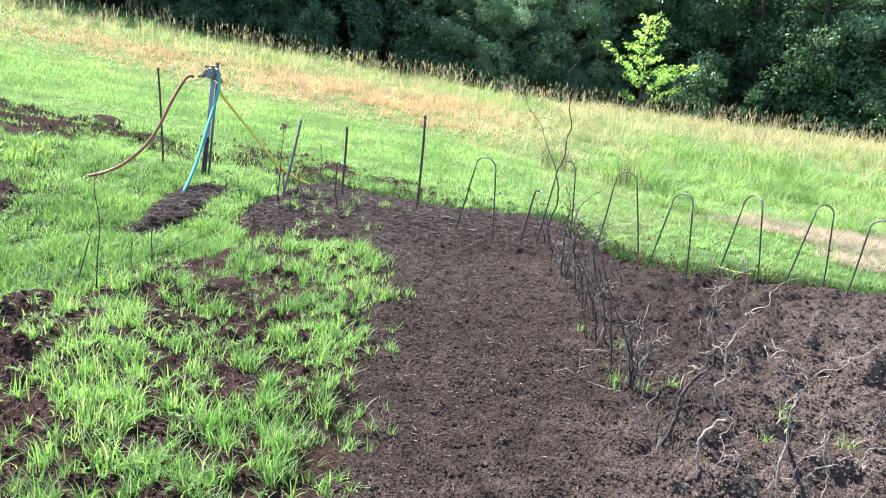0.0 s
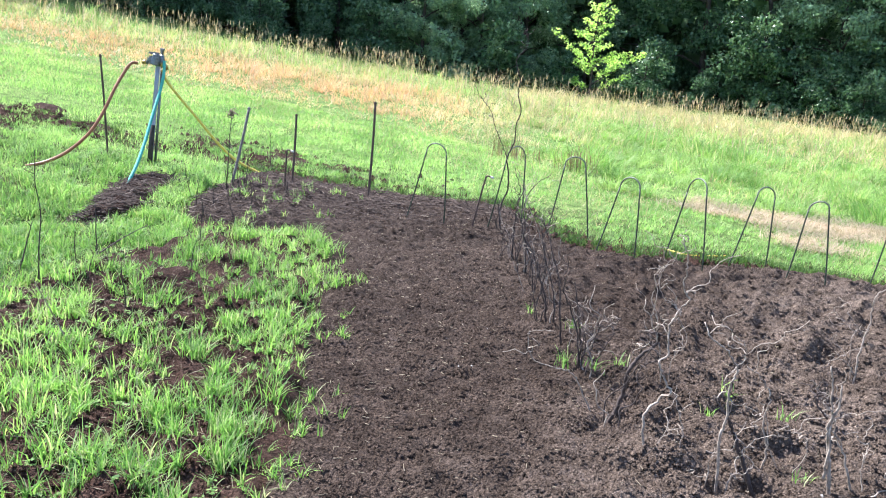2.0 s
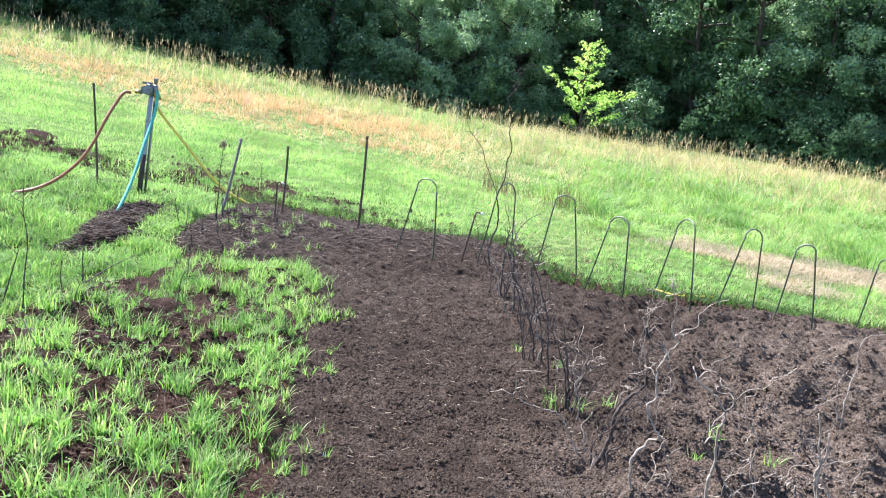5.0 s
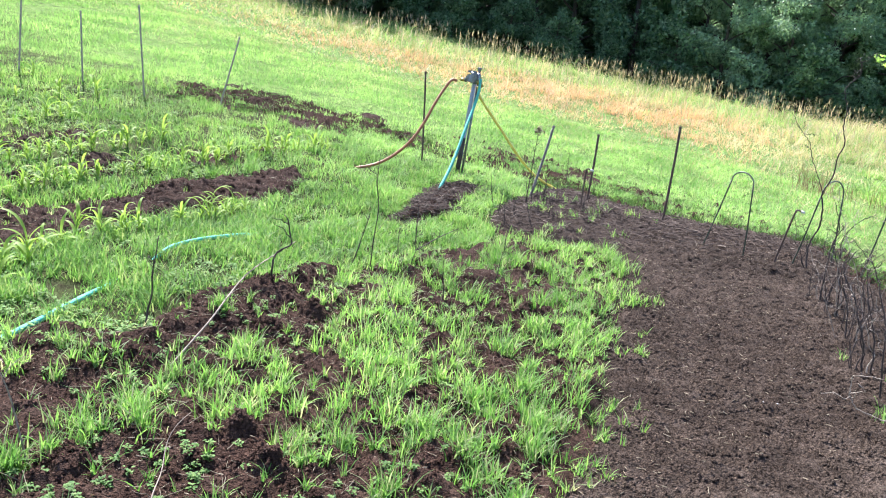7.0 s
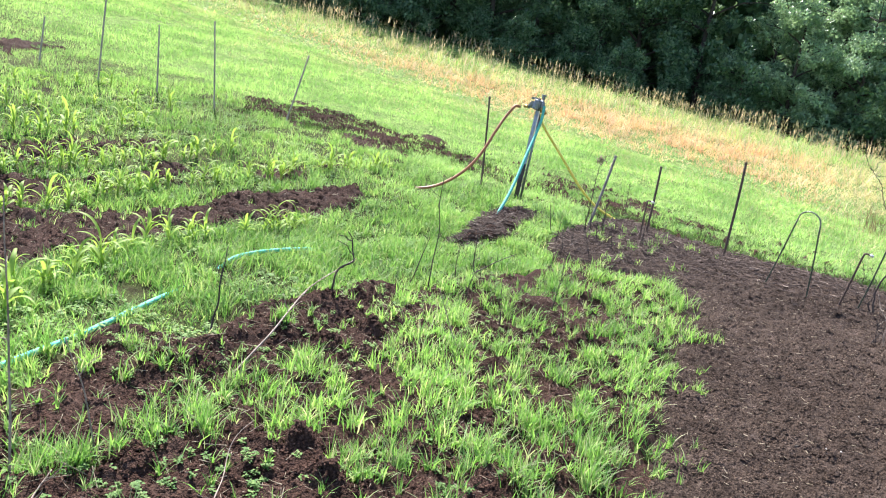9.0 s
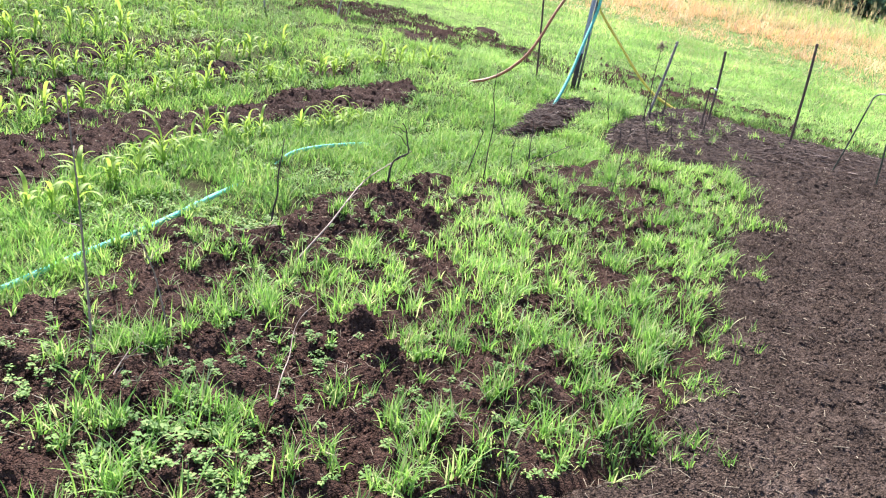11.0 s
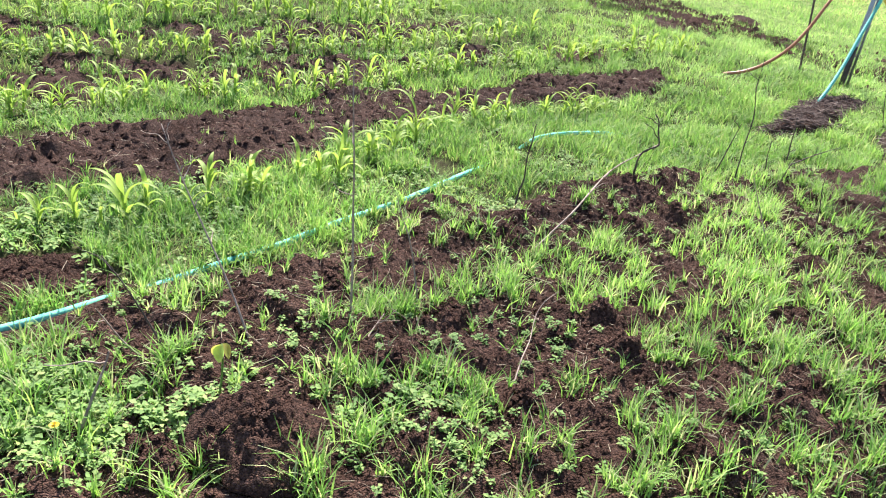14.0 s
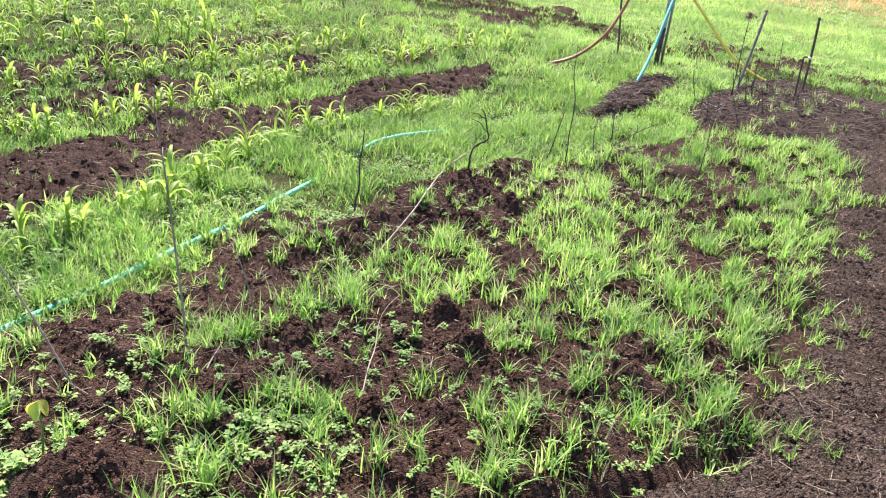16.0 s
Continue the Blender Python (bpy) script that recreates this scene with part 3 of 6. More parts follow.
blades("lawn_grass", "light green mown grass behind the beds", "grass", x, y, ground_z(x, y) - 0.01, rs.uniform(0.04, 0.11, len(x)) * (1 + 1.1 * fbm(x, y, 0.9, 2, 33)),
       rs.uniform(0.7, 1.2, len(x)) * (0.004 + 0.0009 * far), rs.uniform(0.2, 0.9, len(x)), LAWN, rs, 0.35, 1)
# tall meadow: green, dry and reddish zones, thinning into each other
cx, cy = scatter(rs, 8000, -48, 30, 9.0, 42)
pick = rs.randint(0, len(cx), 190000)
x, y = cx[pick] + rs.normal(0, 0.13, len(pick)), cy[pick] + rs.normal(0, 0.13, len(pick))
vigour = rs.uniform(0.5, 1.3, len(cx))[pick]
tan = np.interp(x, *TAN_LINE)
R, AZ = np.hypot(x - 0.5, y - 1.5), np.degrees(np.arctan2(x - 0.5, y - 1.5))
EDGE = 36 + 1.5 * fbm(AZ, 0 * AZ, 6.0, 2, 37)
keep = (inside(x, y, STRAW_PATCH) < 0.0) & (y > tan + 0.8 * fbm(x, y, 1.2, 2, 35)) & (R < EDGE) & (AZ > -62) & (AZ < 38)
x, y, R, AZ, tan, vigour = x[keep], y[keep], R[keep], AZ[keep], tan[keep], vigour[keep]
zone = fbm(x, y, 5.0, 3, 43)
lush = np.clip((AZ + 1) / 7, 0, 1) * np.clip((27 - R) / 6, 0, 1)
pink = np.clip((-AZ - 6) / 8, 0, 1) * np.clip((AZ + 47) / 7, 0, 1) * np.clip((y - tan) / 1.5, 0, 1) * np.clip((28 - R) / 5, 0, 1) * np.clip(1.0 + 2.0 * fbm(x, y, 3.2, 2, 44), 0.35, 1)
toss = rs.rand(len(x))
is_pink = toss < 1.1 * pink + 0.4 * zone * (pink > 0)
is_green = ~is_pink & (rs.rand(len(x)) < 0.10 + 0.72 * lush + 0.06 * np.clip((AZ + 14) / 10, 0, 1) + 0.9 * zone + 0.4 * np.clip(1 - (y - tan) / 3.5, 0, 1) + 0.6 * np.clip((R - 25) / 4, 0, 1) * (AZ < -6))
rest = ~is_pink & ~is_green
tall = (1 - 0.3 * lush) * vigour * (0.12 + 0.42 * np.clip((y - tan) / 8, 0, 1) + 0.16 * np.clip((AZ + 6) / 12, 0, 1) * np.clip((y - tan) / 1.5, 0, 1) + 0.3 * fbm(x, y, 1.6, 2, 47))
for pick, name, label, material in ((is_green, "green_meadow_grass", "tall fresh green grass of the meadow", TALL), (rest, "dry_meadow_grass", "tall straw coloured dry grass of the meadow", DRY),
                                    (is_pink, "reddish_meadow_grass", "reddish tan ripe grass of the meadow", PINK)):
    n = int(pick.sum())
    blades(name, label, "grass", x[pick], y[pick], ground_z(x[pick], y[pick]) - 0.02, np.maximum(0.1, tall[pick]) * rs.uniform(0.55, 1.25, n), rs.uniform(0.6, 1.3, n) * (0.004 + 0.0005 * R[pick]),
           rs.uniform(0.4, 1.6, n), material, rs, 0.42)
# ripe stems straying into the lawn
x, y = scatter(rs, 120000, -24, 8, 8.5, 19)
gap = np.interp(x, *TAN_LINE) - y
keep = (gap > -0.5) & (gap < 6) & (rs.rand(len(x)) < 0.75 * np.clip(1 - gap / 5, 0, 1) ** 1.5) & (fbm(x, y, 0.9, 2, 39) > -0.1) & (soil_depth(x, y) < 0) & (inside(x, y, STRAW_PATCH) < 0)
x, y = x[keep], y[keep]
blades("ripe_grass", "ripe straw coloured stems straying into the lawn", "grass", x, y, ground_z(x, y) - 0.01, rs.uniform(0.07, 0.19, len(x)), rs.uniform(0.006, 0.013, len(x)), rs.uniform(0.3, 1.2, len(x)), DRY, rs, 0.35, 1)
# short dense growth under the taller stems
x, y = scatter(rs, 190000, -48, 26, 9.0, 42)
R, AZ, tan = np.hypot(x - 0.5, y - 1.5), np.degrees(np.arctan2(x - 0.5, y - 1.5)), np.interp(x, *TAN_LINE)
keep = (y > tan + 0.8 * fbm(x, y, 1.2, 2, 35)) & (R < 36) & (AZ > -62) & (AZ < 38) & (inside(x, y, STRAW_PATCH) < 0.0)
x, y, R, AZ, tan = x[keep], y[keep], R[keep], AZ[keep], tan[keep]
buff = rs.rand(len(x)) < np.clip((y - tan) / 3.5, 0.15, 0.85) * np.clip((6 - AZ) / 12, 0.25, 1) * np.clip((34 - R) / 6, 0.4, 1) + 0.5 * fbm(x, y, 3.0, 2, 45)
rosy = buff & (AZ < -9) & (R < 29) & (rs.rand(len(x)) < 0.85)
for pick, label, material in ((rosy, "short reddish growth under the meadow stems", PINK), (buff & ~rosy, "short dry growth under the meadow stems", DRY), (~buff, "short green growth under the meadow stems", TALL)):
    n = int(pick.sum())
    blades("meadow_undergrowth", label, "grass", x[pick], y[pick], ground_z(x[pick], y[pick]) - 0.01, rs.uniform(0.06, 0.2, n), rs.uniform(0.6, 1.3, n) * (0.008 + 0.0011 * R[pick]), rs.uniform(0.4, 1.5, n), material, rs, 0.4, 1)
# rounded tussocks of lush grass on the lower meadow and the lawn's edge
cx, cy = scatter(rs, 5200, -7, 24, 8.6, 34)
R, AZ, tan = np.hypot(cx - 0.5, cy - 1.5), np.degrees(np.arctan2(cx - 0.5, cy - 1.5)), np.interp(cx, *TAN_LINE)
keep = (AZ > -5 + 5 * fbm(cx, cy, 2.0, 2, 51)) & (AZ < 38) & (cy > tan - 0.4) & (R < 25 + 6 * fbm(cx, cy, 3.0, 2, 59)) & (fbm(cx, cy, 1.3, 2, 49) > -0.22) & (inside(cx, cy, STRAW_PATCH) + 0.8 * fbm(cx, cy, 0.9, 3, 57) < -0.1) & (rs.rand(len(cx)) < 0.75 * np.clip((AZ + 4) / 9, 0.12, 1))
cx, cy = cx[keep], cy[keep]
pick = np.repeat(np.arange(len(cx)), 62)
size = (rs.uniform(0.6, 1.25, len(cx)) * (1 + 0.7 * fbm(cx, cy, 2.5, 2, 55)))[pick]
a, q = rs.uniform(0, 2 * np.pi, len(pick)), np.abs(rs.normal(0, 0.13, len(pick))) * size
x, y = cx[pick] + q * np.cos(a), cy[pick] + q * np.sin(a)
R = np.hypot(x - 0.5, y - 1.5)
blades("grass_tussock", "lush arching green tussocks of the meadow", "grass", x, y, ground_z(x, y) - 0.02, size * rs.uniform(0.22, 0.46, len(x)), rs.uniform(0.6, 1.3, len(x)) * (0.005 + 0.0006 * R),
       rs.uniform(0.5, 1.5, len(x)), TALL, rs, 0.45, 2, a + rs.normal(0, 0.5, len(x)))
# taller, darker clumps of lush grass
cx, cy = scatter(rs, 420, -2, 24, 9.5, 30)
R, AZ = np.hypot(cx - 0.5, cy - 1.5), np.degrees(np.arctan2(cx - 0.5, cy - 1.5))
keep = (AZ > 1) & (AZ < 36) & (R > 10.5) & (R < 26) & (cy > np.interp(cx, *TAN_LINE) + 0.2) & (inside(cx, cy, STRAW_PATCH) < -0.3) & (fbm(cx, cy, 2.4, 2, 61) > -0.02)
cx, cy = cx[keep], cy[keep]
pick = np.repeat(np.arange(len(cx)), 230)
size = rs.uniform(0.6, 1.3, len(cx))[pick]
a, q = rs.uniform(0, 2 * np.pi, len(pick)), np.abs(rs.normal(0, 0.24, len(pick))) * size
x, y = cx[pick] + 1.4 * q * np.cos(a), cy[pick] + q * np.sin(a)
blades("grass_tussock", "tall darker green clumps of lush meadow grass", "grass", x, y, ground_z(x, y) - 0.02, size * rs.uniform(0.28, 0.56, len(x)), rs.uniform(0.6, 1.3, len(x)) * (0.005 + 0.0006 * np.hypot(x, y)),
       rs.uniform(0.4, 1.3, len(x)), GRASS, rs, 0.45, 2, a + rs.normal(0, 0.5, len(x)))
# low tufts over the lawn
cx, cy = scatter(rs, 3600, -10, 8, 8.4, 17)
keep = (soil_depth(cx, cy) < 0) & (inside(cx, cy, MAIN_BED) < -0.3 - 0.5 * fbm(cx, cy, 0.4, 2, 99)) & (cy < np.interp(cx, *TAN_LINE) + 0.6) & (fbm(cx, cy, 0.8, 2, 31) > -0.14) & (inside(cx, cy, STRAW_PATCH) + 1.5 * fbm(cx, cy, 0.9, 3, 57) < 0.1) & (cx > -1.5 - 1.0 * (cy - 8))
cx, cy = cx[keep], cy[keep]
pick = np.repeat(np.arange(len(cx)), 26)
a, q = rs.uniform(0, 2 * np.pi, len(pick)), np.abs(rs.normal(0, 0.06, len(pick)))
x, y = cx[pick] + q * np.cos(a), cy[pick] + q * np.sin(a)
blades("lawn_tuft", "thick light green tufts in the rough lawn", "grass", x, y, ground_z(x, y) - 0.01, rs.uniform(0.045, 0.11, len(x)) * rs.uniform(0.6, 1.3, len(cx))[pick], rs.uniform(0.006, 0.012, len(x)),
       rs.uniform(0.3, 1.1, len(x)), LAWN, rs, 0.4, 2, a + rs.normal(0, 0.6, len(x)))
# stalks with seed heads, thickest on the far edge of the meadow
n = 5200
az, r = np.radians(rs.uniform(-55, 34, n)), np.where(rs.rand(n) < 0.45, rs.uniform(32, 36.5, n), rs.uniform(18, 36, n))
x, y = 0.5 + r * np.sin(az), 1.5 + r * np.cos(az)
keep = (y > np.interp(x, *TAN_LINE) + 2) & (fbm(x, y, 1.5, 2, 53) > -0.05 + 0.35 * (rs.rand(n) - 0.5))
x, y = x[keep], y[keep]
h = 0.5 + 0.6 * rs.rand(len(x)) ** 1.6
blades("grass_stalk", "thin dry grass stalks on the meadow edge", "grass", x, y, ground_z(x, y), h, 0.012, rs.uniform(0.02, 0.22, len(x)), DRY, rs, 0.1)
blades("grass_seed_head", "buff seed heads of ripe meadow grass", "grass", x, y, ground_z(x, y) + h * 0.82, rs.uniform(0.12, 0.28, len(x)), 0.03, rs.uniform(0.05, 0.4, len(x)), SEED, rs, 0.2)
for wx, wy in ((-0.35, 14.2), (0.75, 13.8)):
    n = 90
    x, y = rs.normal(wx, 0.22, n), rs.normal(wy, 0.18, n)
    blades("dry_weed_clump", "clump of dry brown weed stalks in the meadow", "weeds", x, y, ground_z(x, y), rs.uniform(0.3, 0.62, n), 0.011, rs.uniform(0.1, 0.7, n), SEED_BROWN, rs, 0.15)
# flattened straw on the lawn beyond the hoops
x, y = scatter(rs, 42000, 1.5, 7.6, 9.6, 14.4)
keep = inside(x, y, STRAW_PATCH) + 1.5 * fbm(x, y, 0.9, 3, 57) + 0.45 > 0.7 * rs.rand(len(x))
x, y = x[keep], y[keep]
blades("straw_litter", "flattened pale straw lying on the lawn", "straw", x, y, ground_z(x, y) + 0.02, rs.uniform(0.06, 0.14, len(x)), 0.009, rs.uniform(0.9, 2.2, len(x)), LITTER, rs, 0.3)


def tufts(name, label, centres, count, h0, h1, spread, width, material, rs, zfun, segs=3):
    """Clumps of blades round their centres."""
    xs, ys, hs = [], [], []
    for cx, cy, size in centres:
        k = max(6, int(count * size))
        a, q = rs.uniform(0, 2 * np.pi, k), np.minimum(np.abs(rs.normal(0, spread, k)), 1.7 * spread) * size
        xs.append(cx + q * np.cos(a))
        ys.append(cy + q * np.sin(a))
        hs.append(rs.uniform(h0, h1, k) * (0.6 + 0.4 * size))
    x, y, h = (np.concatenate(k) for k in (xs, ys, hs))
    return blades(name, label, "grass", x, y, zfun(x, y) - 0.012, h, rs.uniform(0.6, 1.3, len(x)) * width, rs.uniform(0.12, 0.95, len(x)), material, rs, 0.4, segs)


# grass tufts of the weedy bed
NEAR_TUFTS = [(-1.26, 0.2), (-1.54, 0.24), (-1.39, 0.28), (-1.23, 0.37), (-1.71, 0.4), (-1.02, 0.44), (-1.42, 0.49), (-0.99, 0.61), (-1.5, 0.66), (-1.8, 0.82), (-0.8, 0.82), (-0.89, 1.03), (-0.66, 1.09), (-1.21, 1.13), (-1.48, 1.21), (-0.98, 1.24), (-0.68, 1.28), (-0.87, 1.39), (-1.02, 1.41), (-1.58, 1.47), (-1.51, 1.56), (-0.36, 1.6), (-0.3, 1.78), (-0.85, 1.82), (-0.45, 1.84), (-1.51, 1.85), (-1.63, 1.89), (-1.42, 2.01), (-1.6, 2.1), (-0.24, 2.16), (-0.46, 2.21), (-0.93, 2.28)]
MID_TUFTS = [(-1.61, 2.49), (-1.13, 2.52), (-1.32, 2.62), (-1.68, 2.83), (-1.34, 2.32), (-1.26, 2.39), (-0.08, 2.4), (-1.74, 2.43), (-0.85, 2.44), (-0.61, 2.55), (-0.25, 2.55), (-0.4, 2.62), (-1.01, 2.66), (-1.59, 2.73), (-0.66, 2.75), (-0.43, 2.75), (-0.86, 2.76), (-1.46, 2.77), (-0.23, 2.88), (-1.03, 2.93), (-0.46, 2.99), (-1.13, 3.03), (-0.28, 3.1), (-0.62, 3.11), (-0.61, 3.2), (-1.04, 3.21), (-1.29, 3.22), (-1.54, 3.23), (-1.43, 3.23), (-0.86, 3.25), (-0.39, 3.25), (-0.48, 3.35), (-1.37, 3.36)]
FAR_TUFTS = [(-1.56, 3.56), (-0.26, 3.45), (-0.97, 3.64), (-1.9, 3.64), (-1.37, 3.69), (-0.82, 3.82), (-0.89, 3.89), (-1.25, 3.91), (-1.71, 3.98), (-1.67, 4.11), (-2.1, 4.16), (-0.57, 4.21), (-0.83, 4.21), (-1.99, 4.3), (-1.83, 4.38), (-0.63, 4.44), (-1.45, 4.58), (-2.09, 4.59), (-1.01, 4.72), (-1.7, 4.75), (-1.84, 4.87), (-0.79, 5.01), (-0.62, 5.4), (-0.78, 5.46), (-1.76, 5.51), (-1.58, 5.52), (-1.38, 5.61), (-1.94, 5.9), (-1.38, 6.1), (-1.21, 6.44), (-1.5, 6.55), (-1.75, 6.4), (-1.25, 6.65), (-1.0, 6.3)]
NEAR_BARE = [(-1.44, 1.01), (-1.08, 1.52), (-1.24, 1.44), (-1.9, 1.25), (-1.66, 0.85), (-1.09, 0.44), (-1.86, 0.54), (-1.1, 0.56), (-1.69, 0.66), (-1.01, 0.73), (-1.12, 0.83), (-1.06, 0.95), (-0.74, 1.08), (-1.65, 1.08), (-1.9, 1.11), (-0.85, 1.19), (-1.72, 1.23), (-1.14, 1.27), (-1.27, 1.39), (-1.79, 1.41), (-0.75, 1.58), (-1.41, 1.63), (-0.49, 1.63), (-0.92, 1.67), (-0.27, 1.72), (-2.0, 1.8), (-1.41, 1.82), (-0.15, 1.88), (-0.67, 1.93), (-0.9, 2.09), (-0.49, 2.12), (-0.04, 2.14), (-1.19, 2.15), (-1.03, 2.19)]
FAR_BARE = [(-0.69, 2.34), (-1.14, 2.38), (-1.92, 2.49), (-0.76, 2.64), (-0.12, 2.65), (-0.92, 2.69), (-1.2, 2.71), (-1.82, 2.75), (-0.38, 2.88), (-2.19, 2.94), (-1.3, 2.94), (-0.82, 2.96), (-0.06, 3.01), (-1.78, 3.08), (-1.85, 3.19), (-0.28, 3.29), (-2.3, 3.45), (-1.84, 3.55), (-1.19, 3.61), (-0.77, 3.64), (-0.56, 3.71), (-0.67, 3.8), (-2.27, 3.82), (-1.88, 3.9), (-1.09, 3.9), (-0.57, 3.95), (-2.34, 3.96), (-1.14, 4.43), (-1.62, 4.46), (-1.39, 4.54), (-1.92, 4.6), (-1.38, 4.82), (-2.08, 5.15), (-2.17, 5.28), (-2.23, 6.05)]
GREENER, BARER = NEAR_TUFTS + MID_TUFTS + FAR_TUFTS, NEAR_BARE + FAR_BARE
x, y = scatter(rs, 2100, -2.9, 0.1, -0.9, 7.0)
d = inside(x, y, WEEDY_BED)
lean = (0.55 + 0.5 * np.clip((y - 4) / 1.5, 0, 1)) * fbm(x, y, 0.3, 3, 63) - 0.1 + 0.1 * np.clip((y - 4) / 1.5, 0, 1)
for gx0, gy0 in GREENER:
    lean += 0.36 * np.exp(-((x - gx0) ** 2 + (y - gy0) ** 2) / (0.09 + 0.012 * gy0) ** 2)
for gx0, gy0 in BARER:
    lean -= 0.34 * np.exp(-((x - gx0) ** 2 + (y - gy0) ** 2) / (0.075 + 0.012 * gy0) ** 2)
keep = (d > -0.04) & (lean > -0.04)
stray = (d > 0) & ~keep & (rs.rand(len(x)) < 0.68)
x0, y0, x, y = x[stray], y[stray], x[keep], y[keep]
tufts("grass_tuft", "bright green grass tufts on the weedy bed", list(zip(x, y, rs.uniform(0.35, 1.05, len(x)))) + list(zip(x0, y0, rs.uniform(0.12, 0.42, len(x0)))), 38, 0.05, 0.14, 0.03, 0.0062, TUFT, rs, top_z)
# lusher clumps at the rim of the raked bed
TUFTS = "grass tufts on the weedy bed"
for k, (cx, cy) in enumerate(GREENER):
    size = (1.0 + 0.3 * math.sin(7 * k)) * (0.85 + 0.09 * cy)
    ob = tufts("grass_tuft", "bright green grass tuft on dark lumpy soil" if cx < -0.5 else "lush bright grass tuft at the raked bed's rim", [(cx, cy, size)], 60, 0.06, 0.165, 0.044, 0.0058, TUFT, rs, top_z)
    tagged(ob, "", "grass tuft", TUFTS, "thing")
edge = smooth_path([(q[0], q[1], 0) for q in MAIN_BED[1:13]], 12)
pick = rs.randint(0, len(edge), 130)
x, y = edge[pick, 0] + rs.normal(0.04, 0.13, 130), edge[pick, 1] + rs.normal(0, 0.15, 130)
tufts("edge_tuft", "small grass tufts spilling onto the raked soil", list(zip(x, y, rs.uniform(0.2, 0.75, 130))), 34, 0.05, 0.13, 0.045, 0.006, TUFT, rs, top_z)
# dark low clumps along the back rim of the raked bed
back = smooth_path([(q[0], q[1], 0) for q in MAIN_BED[19:33]], 12)
pick = rs.randint(0, len(back), 340)
x, y = back[pick, 0] + rs.normal(0, 0.12, 340), back[pick, 1] + np.abs(rs.normal(0.0, 0.24, 340))
tufts("rim_tuft", "dark low grass clumps behind the raked bed", list(zip(x, y, rs.uniform(0.3, 1.0, 340))), 40, 0.05, 0.14, 0.07, 0.009, DARK_GRASS, rs, ground_z, 2)
x, y = rs.normal(2.75, 0.4, 60), rs.normal(8.3, 0.1, 60)
tufts("rim_tuft", "dark leafy clumps at the end of the yellow hose", list(zip(x, y, rs.uniform(0.4, 1.0, 60))), 60, 0.04, 0.13, 0.07, 0.010, DARK_GRASS, rs, ground_z, 2)
# low dark growth over half-dug ground behind the water post
x, y = rs.normal(-3.2, 0.95, 330), rs.normal(9.95, 0.5, 330)
keep = (fbm(x, y, 0.45, 2, 97) > -0.05) & (soil_depth(x, y) < 0.05)
tufts("rim_tuft", "dark low growth on half-dug ground behind the water post", list(zip(x[keep], y[keep], rs.uniform(0.4, 1.1, int(keep.sum())))), 40, 0.03, 0.09, 0.09, 0.011, DARK_GRASS, rs, ground_z, 2)
x, y = scatter(rs, 700, -9.0, -4.0, 8.0, 10.6)
keep = (inside(x, y, STRIP_FAR) > -0.5) & (fbm(x, y, 0.5, 2, 98) > -0.02)
tufts("rim_tuft", "dark low growth on and below the dug strip", list(zip(x[keep], y[keep], rs.uniform(0.3, 1.0, int(keep.sum())))), 34, 0.03, 0.09, 0.08, 0.011, DARK_GRASS, rs, lambda x, y: np.maximum(far_at(x, y)[0], ground_z(x, y)), 2)
# weeds and grass that have come up on the bare strips
x, y = scatter(rs, 300, -5.0, -3.3, -0.8, 6.5)
keep = (inside(x, y, STRIP_WIDE) > 0.0) & (fbm(x, y, 0.5, 2, 87) > 0.08)
tufts("strip_grass", "small grass tufts coming up on the bare strip", list(zip(x[keep], y[keep], rs.uniform(0.15, 0.5, int(keep.sum())))), 26, 0.05, 0.14, 0.05, 0.006, TUFT, rs, lambda x, y: strip_at(x, y)[0], 2)
x, y = scatter(rs, 1500, -7.2, -4.9, -1.0, 8.0)
keep = ((inside(x, y, STRIP_MID) > 0.0) | (inside(x, y, STRIP_BACK) > 0.0)) & (fbm(x, y, 0.5, 2, 88) > 0.03)
tufts("strip_grass", "grass clumps spreading over the patchy strips", list(zip(x[keep], y[keep], rs.uniform(0.2, 0.8, int(keep.sum())))), 26, 0.05, 0.13, 0.06, 0.0085, TUFT, rs, lambda x, y: np.maximum(np.maximum(mid_at(x, y)[0], back_at(x, y)[0]), ground_z(x, y)), 2)
x, y = scatter(rs, 1500, -9.6, -2.2, 8.4, 11.0)
keep = ((inside(x, y, STRIP_FAR) > 0.0) | (inside(x, y, PATCH_MID) > 0.0)) & (fbm(x, y, 0.6, 2, 89) > 0.0)
tufts("strip_grass", "thin grass growing through the dug strip", list(zip(x[keep], y[keep], rs.uniform(0.3, 0.9, int(keep.sum())))), 22, 0.06, 0.14, 0.08, 0.011, LAWN, rs, ground_z, 2)
# thin grass over the far end of the weedy bed and round the mound
x, y = scatter(rs, 230, -3.4, -1.3, 6.2, 8.6)
keep = (fbm(x, y, 0.5, 2, 67) > 0.0) & (inside(x, y, MOUND) < 0.05)
tufts("sparse_grass", "thin grass on soil near the stakes", list(zip(x[keep], y[keep], rs.uniform(0.3, 0.8, int(keep.sum())))), 20, 0.06, 0.15, 0.05, 0.007, TUFT, rs, top_z)
